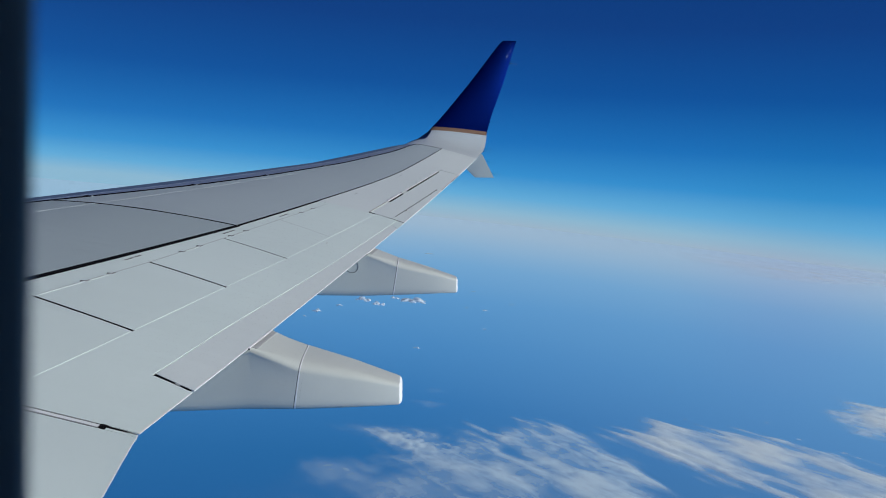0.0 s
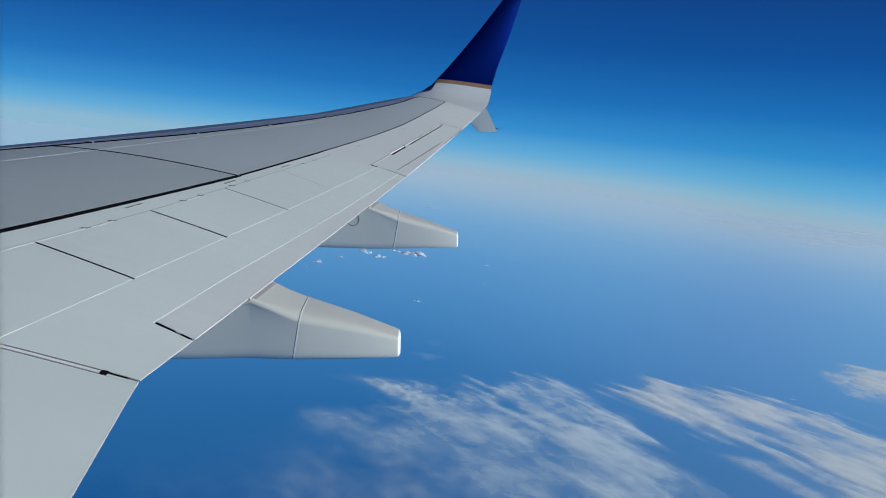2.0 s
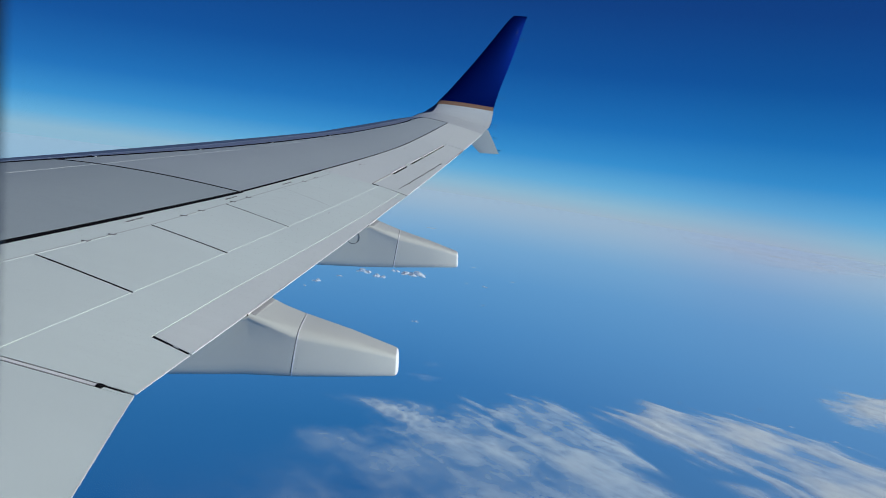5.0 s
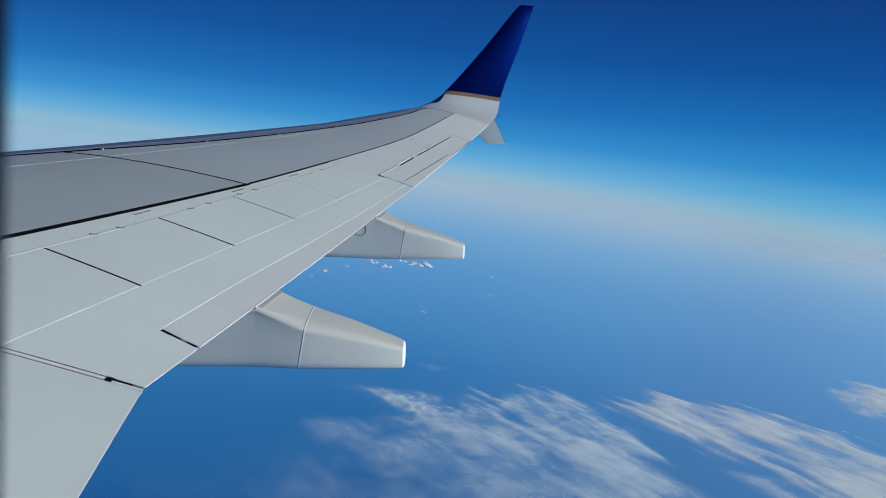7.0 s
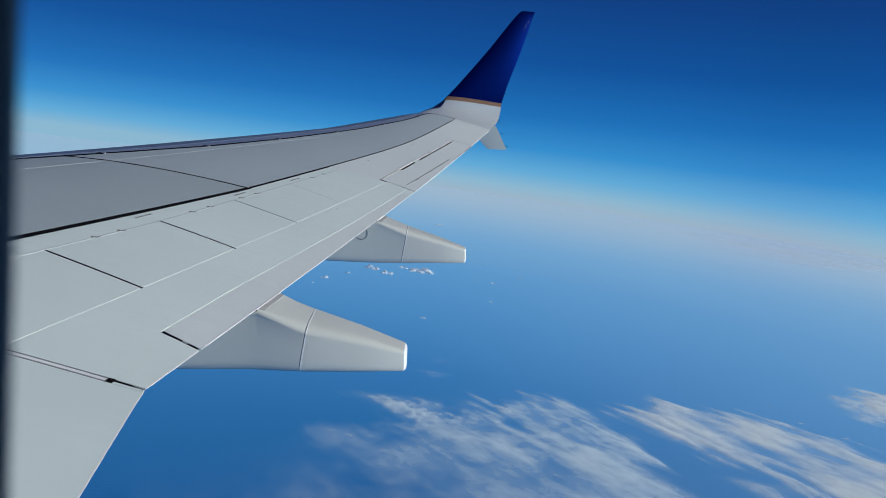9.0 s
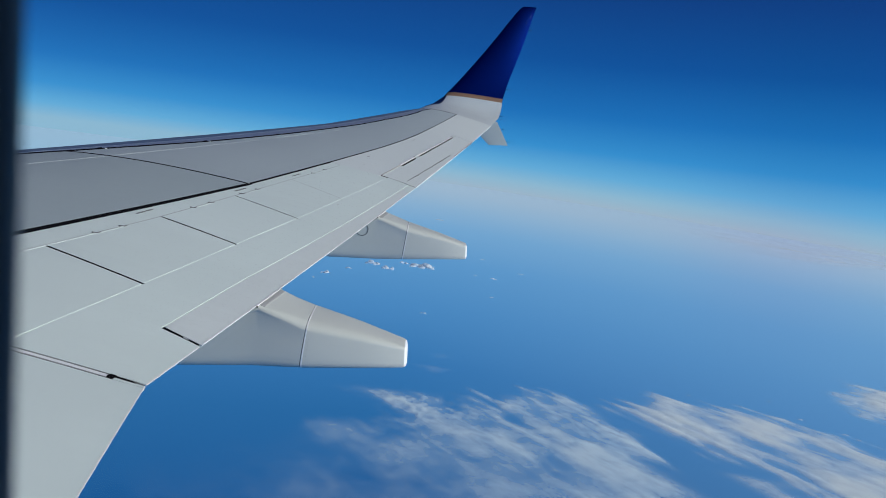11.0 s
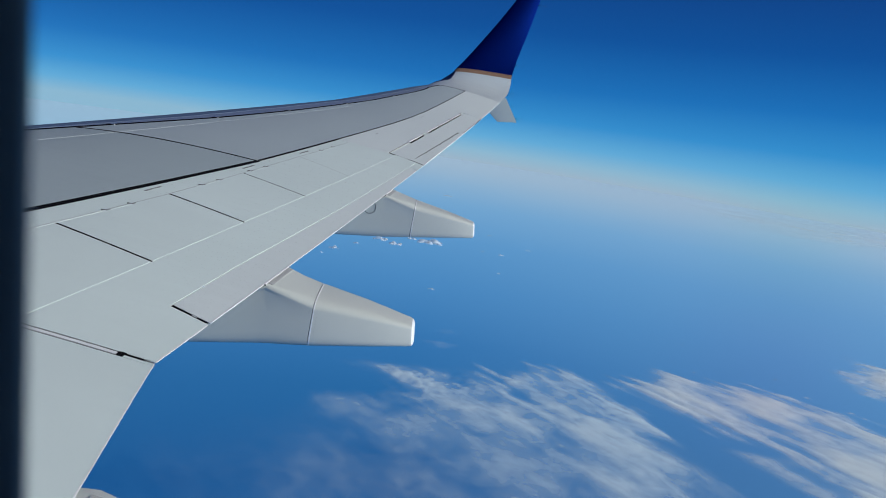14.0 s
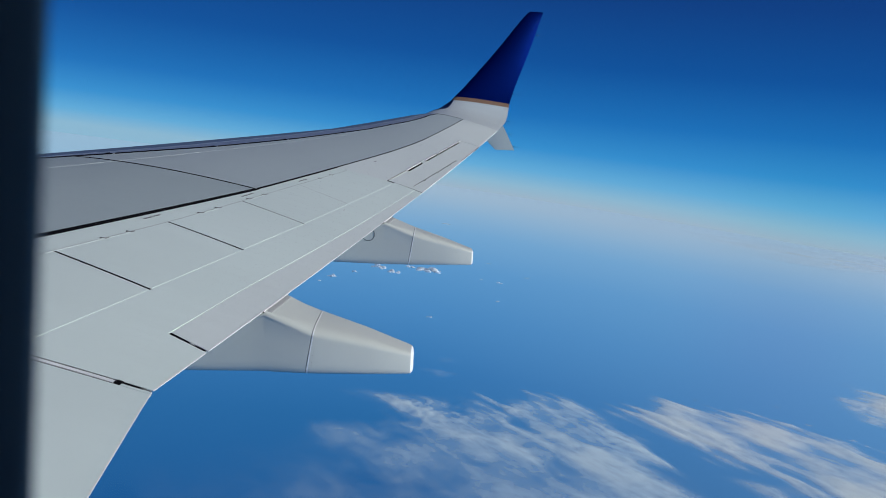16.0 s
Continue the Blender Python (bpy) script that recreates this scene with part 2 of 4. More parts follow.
# main panels, with the joint between them and the black gap behind
panel("main_panel", 1.7, 8.235, lambda y: SLAT(y) + 0.006, lambda y: GAP(y) - 0.005, BOX_PAINT, wing, nu=14, label="dull dark-grey upper skin panel")
panel("main_panel", 8.255, TIP, lambda y: SLAT(y) + 0.008, lambda y: GAP(y) - 0.001, OUTER_BOX_SHEEN, wing, nu=14, ny=30, label="dull mid-grey upper skin panel, lightened as grazing sheen")
panel("hinge_panel", 1.7, 8.28, lambda y: GAP(y) + 0.005, lambda y: HINGE(y) - 0.0006, PAINT, wing, up=-0.004, nu=4)
panel("hinge_panel", 8.28, 9.84, lambda y: GAP(y) + 0.002, lambda y: HINGE(y) - 0.0006, PAINT, wing, up=-0.004, nu=4)
# fixed panel in front of the aileron, and the outer end
panel("aileron_panel", 9.84, 13.566, lambda y: GAP(y) + 0.002, along([(9.84, 0.874), (13.6, 0.852)]), AFT_PAINT, wing, nu=8)
panel("outer_panel", 13.567, TIP, lambda y: GAP(y) + 0.002, 1.0, AFT_PAINT, wing, drop=0.012, nu=10, ny=12)
strip("spar_line", (6.2, 0.365), (12.0, 0.405), 0.018, SPAR, wing, 0.0004, 0.004, n=30)

# black seals in the joints
def seal_line(name, a, b, width, up=-0.001, mat=None, n=20, parent=None):
    return strip(name, a, b, width, mat or BLACK, parent or wing, up, 0.02, n=n)


rows = [[top_at(y, GAP(y) - 0.0052, -0.001), top_at(y, GAP(y) + 0.0056, -0.003)] for y in [1.7 + 6.56 * i / 24 for i in range(25)]]
part("gap_seal", grid_solid(rows, 0.02), BLACK, wing, "wide black rubber seal")
# outboard, a raised black strip draws the shade in the step
rows = [[top_at(y, GAP(y) - 0.0015, 0.004), top_at(y, GAP(y) + 0.0026, 0.003)] for y in [8.27 + (TIP - 8.27) * i / 30 for i in range(31)]]
part("gap_seal", grid_solid(rows, 0.02), BLACK, wing, "narrow black strip drawn for a shaded step")
# black strip that paints the shaded aft face of the slat step
rows = [[top_at(y, SLAT(y) - 0.0015, 0.006), top_at(y, SLAT(y) + 0.004, 0.005)] for y in [1.7 + (TIP - 1.7) * i / 40 for i in range(41)]]
part("slat_seal", grid_solid(rows, 0.02), BLACK, wing)
rows = [[top_at(8.239, SLAT(8.24) + (GAP(8.24) - SLAT(8.24)) * i / 20, 0.004), top_at(8.251, SLAT(8.24) + (GAP(8.24) - SLAT(8.24)) * i / 20, 0.004)] for i in range(21)]
part("panel_seal", grid_solid(rows, 0.02), BLACK, wing)

rows = [[top_at(TIP - 0.014, SLAT(TIP) + (GAP(TIP) - SLAT(TIP)) * i / 10, 0.006), top_at(TIP - 0.006, SLAT(TIP) + (GAP(TIP) - SLAT(TIP)) * i / 10, 0.006)] for i in range(11)]
part("tip_seal", grid_solid(rows, 0.02), SEAL, wing)
rows = [[top_at(y, HINGE(y) - 0.0008, 0.0012), top_at(y, HINGE(y) + 0.0008, 0.0012)] for y in [3.4 + 6.4 * i / 30 for i in range(31)]]
part("hinge_line", grid_solid(rows, 0.01), HINGE_GREY, wing)
# pale strip that paints the lit edge of the inboard hinge step
rows = [[top_at(y, HINGE(y) + 0.0006, 0.003), top_at(y, HINGE(y) + 0.0026, 0.003)] for y in [3.4 + 2.88 * i / 16 for i in range(17)]]
part("hinge_sealant", grid_solid(rows, 0.01), PALE, wing)

# spoilers
cuts = [(1.75, 1.72), (3.62, 3.5), (4.84, 4.76), (5.915, 5.755), (6.875, 6.735), (7.80, 7.655), (8.745, 8.56), (9.842, 9.83)]
for k, ((a0, a1), (b0, b1)) in enumerate(zip(cuts, cuts[1:])):
    g = 0.0085 if k < 5 else 0.004
    rows = []
    for i in range(7):
        row = []
        for j in range(9):
            v = j / 8
            lo, hi = a0 + (a1 - a0) * v + g, b0 + (b1 - b0) * v - g
            y = lo + (hi - lo) * i / 6
            row.append(top_at(y, HINGE(y) + (SPOILER_END(y) - HINGE(y)) * v, 0.001 + 0.0006 * v))
        rows.append(row)
    spoiler = part("spoiler", grid_solid(rows, 0.024), PAINT, wing)
    if 2 <= k < 7:
        w = (0.0115, 0.0125, 0.0125, 0.006, 0.006)[k - 2]
        rows = [[top_at(a0 + (a1 - a0) * v - w * (0.7 + 0.3 * v), HINGE(a0) + (SPOILER_END(a0) - HINGE(a0)) * v, 0.0002 + 0.0006 * v), top_at(a0 + (a1 - a0) * v + w * (0.7 + 0.3 * v), HINGE(a0) + (SPOILER_END(a0) - HINGE(a0)) * v, 0.0002 + 0.0006 * v)] for v in [i / 8 for i in range(9)]]
        part("spoiler_seal", grid_solid(rows, 0.02), BLACK if k < 6 else HINGE_GREY, spoiler)

# flaps
inboard_flap = panel("inboard_flap", 1.7, 4.767, lambda y: 0.846 + 0.01 * (y - 1.7), 1.0, PAINT, wing, drop=0.0045, nu=8)
panel("flap_strip", 4.775, 4.797, 0.874, 0.967, WHITE, inboard_flap, up=0.001, drop=0.03, ny=1)
rows = []
for i in range(5):
    row = []
    for j in range(13):
        ya, u = 4.807, (SPOILER_END(5.0) + 0.0006) * (1 - j / 6) + 0.951 * j / 6 if j < 6 else 0.951 + 0.049 * (j - 6) / 6
        yb = 5.327 if j < 6 else 5.327 - 0.066 * (j - 6) / 6
        y = ya + (yb - ya) * i / 4
        row.append(top_at(y, u))
    rows.append(row)
part("flap_end", grid_solid(rows, 0.0045), PAINT, wing)
panel("main_flap", 5.327, 9.86, lambda y: SPOILER_END(y) + 0.0004, lambda y: SEAM(y) - 0.0005, PAINT, wing, nu=6, drop=0.022, ny=20)
aft_flap = panel("aft_flap", 5.352, 9.56, lambda y: SEAM(y) + 0.0006, 1.0, AFT_PAINT, wing, up=-0.0018, drop=0.0045, skew=-0.072, nu=5, ny=20)
panel("flap_end", 9.57, 9.86, lambda y: SEAM(y) + 0.0006, 1.0, PAINT, wing, up=-0.004, drop=0.0045, skew=-0.06, nu=5, ny=2)
seal_line("flap_seal", (4.802, 0.872), (4.802, 0.967), 0.016, parent=inboard_flap)
seal_line("flap_seal", (4.771, 0.878), (4.771, 0.967), 0.011, parent=inboard_flap)
seal_line("flap_seal", (4.798, 0.972), (4.797, 0.992), 0.017, parent=inboard_flap)
seal_line("flap_seal", (4.797, 0.990), (4.795, 0.999), 0.009, 0.0, SEAL, 3, parent=inboard_flap)
seal_line("sealant", (4.7795, 0.9735), (4.7795, 0.9995), 0.024, 0.0006, PAINT, parent=inboard_flap)
rows = [[top_at(4.775, 0.9668, 0.002), top_at(4.802, 0.9668, 0.002)], [top_at(4.776, 0.9688, 0.003), top_at(4.805, 0.9688, 0.003)], [top_at(4.782, 0.9702, 0.003), top_at(4.805, 0.9704, 0.003)], [top_at(4.791, 0.9735, 0.002), top_at(4.805, 0.9735, 0.002)]]
part("seal_block", grid_solid(rows, 0.03), BLACK, inboard_flap, "black rubber seal block")
strip("seal", (5.339, 0.952), (5.270, 0.997), 0.016, BLACK, aft_flap, 0.0, 0.02)
strip("slot_link", (5.301, 0.978), (5.291, 0.984), 0.010, PALE, aft_flap, 0.001, 0.01, n=2)

# white strips along the trailing edge, painted as its sunlit highlight
for ya, yb, n, inner in ((1.75, 4.79, 12, 0.9997), (4.803, 5.25, 4, 0.9995), (5.30, 9.48, 20, 0.9991), (9.86, 13.5, 16, 0.9990)):
    rows = [[top_at(ya + (yb - ya) * i / n, inner, 0.0006), top_at(ya + (yb - ya) * i / n, 1.0006, 0.0004)] for i in range(n + 1)]
    part("edge_strip", grid_solid(rows, 0.003), BRIGHT, wing)

# aileron with its tab, the gap cover pieces and their dark ends
rows = []
for i in range(19):
    f = i / 18
    row = []
    for j in range(9):
        v = j / 8
        y = (9.90 - 0.08 * v) * (1 - f) + (13.54 + 0.02 * v) * f
        u0 = 0.880 * (1 - f) + 0.858 * f
        row.append(top_at(y, u0 + (1.0 - u0) * v, -0.004))
    rows.append(row)
aileron = part("aileron", grid_solid(rows, 0.008), AFT_PAINT, wing)
strip("aileron_gap", (9.875, 0.8775), (9.80, 0.999), 0.005, SEAL, aileron, 0.0015, 0.01, n=6)
strip("aileron_gap", (9.89, 0.8772), (10.6, 0.8735), 0.018, DULL, aileron, 0.0015, 0.01, n=6)
strip("aileron_gap", (9.835, 0.945), (9.815, 0.975), 0.012, BLACK, aileron, 0.0022, 0.01, n=3)
strip("tab_gap", (9.97, 0.958), (12.05, 0.974), 0.004, BLACK, aileron, -0.001, 0.006, n=16)
for f in (0.2, 0.5, 0.72, 0.8, 0.97):
    y, u = 9.97 + 2.08 * f, 0.958 + 0.016 * f
    strip("tab_hinge", (y - 0.018, u + 0.004), (y + 0.018, u + 0.004), 0.010, BLACK, aileron, 0.001, 0.012, n=2)
strip("trim_edge", (12.1, 0.997), (13.5, 0.999), 0.008, SEAL, aileron, 0.001, 0.016, n=10)
for ya, yb in ((10.62, 11.22), (11.45, 12.05), (12.12, 12.68), (12.76, 13.36)):
    fa, fb = (ya - 9.84) / 3.76, (yb - 9.84) / 3.76
    strip("gap_cover", (ya, 0.877 - 0.022 * fa), (yb, 0.877 - 0.022 * fb), 0.032, BRIGHT, aileron, 0.009, 0.016, "white gap cover")
    # black strip that paints the shadow behind the cover
    strip("cover_shadow_seal", (ya, 0.8850 - 0.022 * fa), (yb, 0.8850 - 0.022 * fb), 0.022, BLACK, aileron, 0.003, 0.01)
    strip("cover_end", (yb + 0.005, 0.876 - 0.022 * fb), (yb + 0.04, 0.876 - 0.022 * fb), 0.024, BLACK, aileron, 0.007, 0.02, n=2)

# hinge fittings along the spoilers and the small clips along the slat joint
for ya, yb in ((6.29, 6.51), (7.24, 7.46), (7.90, 8.14), (9.18, 9.43)):
    link = strip("hinge_link", (ya, HINGE(ya) + 0.0024), (yb, HINGE(yb) + 0.0024), 0.005, PALE, wing, 0.0025, 0.008, "pale hinge link between two dark fittings", n=4)
    for y in (ya, yb):
        u = HINGE(y)
        strip("hinge_fitting", (y - 0.006, u - 0.0045), (y + 0.004, u + 0.003), 0.007, SEAL, link, 0.005, 0.012, "dark hinge fitting", n=2)
        strip("hinge_pin", (y - 0.004, u + 0.0026), (y + 0.03, u + 0.0026), 0.007, SEAL, link, 0.004, 0.012, n=2)
for y in (6.9, 8.56, 9.67, 10.82, 12.13, 13.54, 15.0):
    u = SLAT(y)
    strip("slat_clip", (y - 0.02, u - 0.002), (y + 0.02, u - 0.002), 0.011, BLACK, wing, 0.01, 0.02, n=2)
    strip("slat_clip_foot", (y + 0.02, u + 0.006), (y + 0.035, u + 0.006), 0.014, PALE, wing, 0.008, 0.012, n=2)
# stencilled markings, too small to read
for y, u in ((6.9, 0.706), (8.01, 0.721), (8.95, 0.727), (10.65, 0.748), (12.41, 0.737)):
    for k, (dy, w) in enumerate(((0.0, 0.035), (0.045, 0.035), (0.10, 0.02), (0.13, 0.03))):
        if y > 9.5 and k > 1:
            continue
        strip("marking", (y - 0.08 + dy, u), (y - 0.08 + dy + w, u - 0.0006), 0.02, MARK, wing, 0.0005, 0.003, n=1)

# scuffs on the flap
for y, u, w in ((8.32, 0.905, 0.05), (7.12, 0.7925, 0.03)):
    strip("scuff", (y, u), (y + w, u - 0.002), 0.009, DULL, wing, 0.0003, 0.003, n=2)


# ---- wing tip ----
def section(st, us):
    """Ring of a tip section: the leading edge, over the top to the trailing edge and back below."""
    y, z, a, b, tilt, fat, rise = st
    n = Vector((0, -math.sin(tilt), math.cos(tilt)))
    c = b - a
    droop = 0.08 * math.exp(-((z - 1.95) / 0.22) ** 2)
    base = lambda u: Vector((a + c * u, y - 0.3 * droop * u, z - droop * u))
    return [base(u) + n * (c * over(u) * fat + rise * (1 - u) ** 1.5) for u in us] + [base(u) + n * c * under(u) * fat for u in us[::-1][1:-1]]


# y, z, leading edge, trailing edge, lean of the section, thickness, raised nose
TIPS = [(15.6, mid_z(15.6), le_x(15.6), te_x(15.6), 0.0, 1.0, 0.105), (15.95, mid_z(15.95), 0.80, 2.175, 0.08, 0.95, 0.115), (16.3, mid_z(16.3) + 0.004, 0.88, 2.245, 0.2, 0.85, 0.13),
        (16.55, mid_z(16.55) + 0.02, 0.94, 2.30, 0.42, 0.72, 0.14), (16.74, 1.625, 1.0, 2.345, 0.75, 0.62, 0.11), (16.86, 1.74, 1.08, 2.37, 1.0, 0.58, 0.065), (16.93, 1.84, 1.17, 2.385, 1.12, 0.56, 0.025),
        (16.955, 1.905, 1.235, 2.39, 1.18, 0.56, 0.0), (17.02, 1.995, 1.31, 2.405, 1.22, 0.56, 0.0), (17.12, 2.25, 1.545, 2.50, 1.23, 1.0, 0.0), (17.34, 2.91, 2.08, 2.745, 1.235, 1.35, 0.0), (17.6, 3.64, 2.62, 2.985, 1.235, 1.35, 0.0), (17.655, 3.80, 2.765, 3.04, 1.235, 0.5, 0.0)]
def smoothed(sts, n=4):
    """Extra sections on a smooth curve through the given ones."""
    out = []
    for k in range(len(sts) - 1):
        p0, p1, p2, p3 = sts[max(k - 1, 0)], sts[k], sts[k + 1], sts[min(k + 2, len(sts) - 1)]
        for i in range(n):
            t = i / n
            out.append(tuple(0.5 * (2 * b + (c - a) * t + (2 * a - 5 * b + 4 * c - d) * t * t + (3 * b - a - 3 * c + d) * t ** 3) for a, b, c, d in zip(p0, p1, p2, p3)))
    return out + [sts[-1]]


TIPS = smoothed(TIPS)
US = [0.0, 0.006, 0.02, 0.05, 0.1, 0.18, 0.3, 0.44, 0.6, 0.76, 0.9, 1.0]
winglet = part("winglet", loft([section(s, US) for s in TIPS[:30]]), TIP_PAINT, wing, "upturned wing tip, white root under a blue blade")
part("band", loft([section(s, US) for s in TIPS[29:33]]), GOLD, winglet, "thin gold stripe")
part("blade", loft([section(s, US) for s in TIPS[32:]]), BLUE, winglet, "deep blue swept blade")
rings = []
for k, s in enumerate(TIPS[5:30]):
    wide = 0.05 + 0.07 * min(k / 11, 1.0) - 0.08 * max(0.0, (k - 14) / 10)
    ring = section(s, [wide * f for f in (0.0, 0.04, 0.12, 0.3, 0.6, 1.0)])
    mid = sum(ring, Vector()) / len(ring)
    rings.append([mid + (q - mid) * 1.05 for q in ring])
part("leading_edge", loft(rings), NAVY, winglet, "navy leading edge")
for u, f0, f1 in ((0.80, 0.70, 0.80), (0.86, 0.90, 0.95)):
    q0, q1 = Vector(section(TIPS[40], [u])[0]), Vector(section(TIPS[44], [u])[0])
    part("marking", rod(q0.lerp(q1, f0), q0.lerp(q1, f1), 0.003, 0.002, 6), PALE, winglet)
# strake below the tip
rings = []
for f in (0.0, 0.5, 1.0):
    z, a, b = 1.47 - 0.455 * f, 1.69 + 0.47 * f, 2.30 + 0.235 * f
    y = 16.78 + 0.03 * f
    rings.append([Vector((a, y, z)), Vector((a + 0.1, y - 0.012, z)), Vector((b, y - 0.004, z)), Vector((b, y + 0.004, z)), Vector((a + 0.1, y + 0.012, z))])
part("strake", loft(rings), FAIRING_PAINT, winglet, "light grey fin below the tip")
for (x, y, z), (dx, dy, dz) in (((2.34, 16.84, 1.58), (0.17, 0, -0.02)), ((2.27, 16.7, 1.53), (0.19, 0, -0.03)), ((2.40, 16.79, 1.33), (0.1, 0, -0.02)), ((2.50, 16.8, 1.09), (0.16, 0, -0.02)), ((2.43, 17.08, 2.12), (0.2, 0, -0.01)), ((2.87, 17.49, 3.33), (0.17, 0, -0.02))):
    part("static_wick", rod((x, y, z), (x + dx * 0.35, y + dy, z + dz * 0.35), 0.006, 0.0045), BLACK, winglet)
    part("wick_tip", rod((x + dx * 0.35, y + dy, z + dz * 0.35), (x + dx, y + dy, z + dz), 0.002, 0.0015), SEAL, winglet)


# ---- flap track fairings ----
def fairing(y0, stations, fillet, seam_x, rivets, porthole=None):
    """stations: x, crest, ridge, bottom, half width; fillet: x and radius of the rounded shoulder."""
    shoulder = along(fillet)
    def ring(st):
        x, crest, ridge, bottom, w = st
        mid, tilt = (ridge + bottom) / 2, 0.15 * max(0.0, 1 - abs(x - seam_x) / 0.12)
        if tilt:
            fall = between(x + tilt * (crest - mid))[1] - between(x)[1]
            crest, ridge = crest + fall, ridge + fall
        h = ridge - bottom
        tuck = 0.007 * min(max((seam_x - 0.02 - x) / 0.22, 0.0), 1.0) / w
        def half(r, tuck):
            r = min(max(r, 0.004), 0.85 * w)
            top, foot = crest - 0.1 * (crest - ridge), ridge - 0.35 * r
            side = [(0.1, crest), (1 - r / w, top)]
            side += [(1 - r / w + r / w * math.sin(a), foot + (top - foot) * math.cos(a)) for a in (radians(15 * k) for k in range(1, 7))]
            return side + [(1.0 - tuck, foot - 0.012), (1.0 - 0.9 * tuck, ridge - 0.45 * h), (0.985 - 0.4 * tuck, ridge - 0.75 * h), (0.95, ridge - 0.86 * h), (0.89, ridge - 0.94 * h), (0.80, ridge - 0.985 * h), (0.6, bottom)]
        near, far = half(shoulder(x), tuck), half(0.25 * shoulder(x), 0.0)
        lean = lambda s, z: 0.115 * s * w * max(0.0, (z - bottom) / (crest - bottom))
        sweep = 0.1955 * min(max((seam_x - 0.08 - x) / 0.12, 0.0), 1.0)
        return [Vector((x + tilt * (z - mid) - sweep * w * s, y0 - w * s, z - lean(s, z))) for s, z in near] + [Vector((x + tilt * (z - mid) + sweep * w * s, y0 + w * s, z + lean(s, z))) for s, z in far[::-1]]
    def between(x):
        for a, b in zip(stations, stations[1:]):
            if a[0] <= x <= b[0]:
                f = (x - a[0]) / (b[0] - a[0])
                return [p + (q - p) * f for p, q in zip(a, b)]
    front = [ring(s) for s in stations if s[0] < seam_x - 0.0018] + [ring(between(seam_x - 0.0018))]
    rear = [ring(between(seam_x + 0.0018))] + [ring(s) for s in stations[:-2] if s[0] > seam_x + 0.0018]
    f = part("flap_track_fairing", loft(front), FAIRING_PAINT, wing, "grey canoe-shaped fairing under the flap")
    part("tail_cone", loft(rear), FAIRING_PAINT, f, "blunt grey tail cone")
    # tail end whitened to put the sunlit bevel into its colour
    part("end_cap", loft([ring(s) for s in stations[-3:]]), BRIGHT, f, "rounded tail end, painted white as a sunlit rim")
    s = between(seam_x)
    def collar(d, grow):
        x, crest, ridge, bottom, w = between(seam_x + d)
        return ring((x, crest + grow, ridge + grow, bottom - grow, w + grow))
    part("seam", loft([collar(d, -0.004) for d in (-0.0045, 0.0045)]), SEAL, f)
    # thin white ring that paints the highlight along the seam
    part("joint_edge", loft([collar(d, 0.0005) for d in (0.003, 0.011)]), BRIGHT, f)
    for k in range(rivets):
        g = (k + 0.6) / rivets
        d = 0.13 + 0.68 * g
        z = s[2] - (s[2] - s[3]) * d
        xr = seam_x + 0.028 + 0.15 * (z - (s[2] + s[3]) / 2)
        side = 1.0 if d < 0.45 else 1.0 - 0.015 * (d - 0.45) / 0.3 if d < 0.75 else 0.985 - 0.055 * (d - 0.75) / 0.15
        yr = y0 - between(xr)[4] * side
        z -= 0.115 * s[4] * (1 - d)
        part("rivet", rod((xr, yr + 0.006, z), (xr, yr - 0.0012, z), 0.0021, 0.002, 6), SEAL, f)
    rows = []
    for k in range(9):
        dy = (k / 4 - 1) * 0.86 * s[4]
        rows.append([Vector((x + 0.1955 * dy, y0 + dy, between(x)[1] + 0.115 * dy + 0.002)) for x in (te_x(y0) + 0.004, te_x(y0) + 0.022, te_x(y0) + 0.040)])
    part("rub_strip", grid_solid(rows, 0.006), DULL, f, "dull grey strip behind the trailing edge")
    if porthole:
        px, pz, pr = porthole
        def rr(r, out):
            places = [(px + r * math.cos(a * math.pi / 12), pz + r * math.sin(a * math.pi / 12)) for a in range(24)]
            return [Vector((x, y0 - between(x - 0.1955 * 0.12)[4] + 0.0062 - out, z)) for x, z in places]
        part("access_ring", loft([rr(pr, 0.0025), rr(pr - 0.006, 0.0025), rr(pr - 0.006, -0.01), rr(pr, -0.01)], caps=False), SEAL, f)
    return f


near_fairing = fairing(6.065, [(-1.3, -0.13, -0.15, -0.2, 0.05), (-0.9, -0.06, -0.1, -0.26, 0.10), (-0.4, 0.0, -0.02, -0.276, 0.138), (0.05, 0.075, 0.06, -0.256, 0.160), (0.2, 0.116, 0.106, -0.25, 0.163), (0.236, 0.125, 0.113, -0.25, 0.165), (0.259, 0.139, 0.124, -0.25, 0.166), (0.38, 0.094, 0.079, -0.25, 0.170),
                (0.51, 0.052, 0.036, -0.25, 0.168), (0.8, -0.022, -0.038, -0.25, 0.12), (1.060, -0.104, -0.118, -0.246, 0.074), (1.073, -0.109, -0.123, -0.244, 0.068), (1.082, -0.116, -0.13, -0.238, 0.056), (1.087, -0.128, -0.142, -0.226, 0.038)], [(-1.3, 0.01), (0.2, 0.012), (0.26, 0.025), (0.485, 0.10), (0.8, 0.075), (1.06, 0.03), (1.1, 0.01)], 0.485, 9)
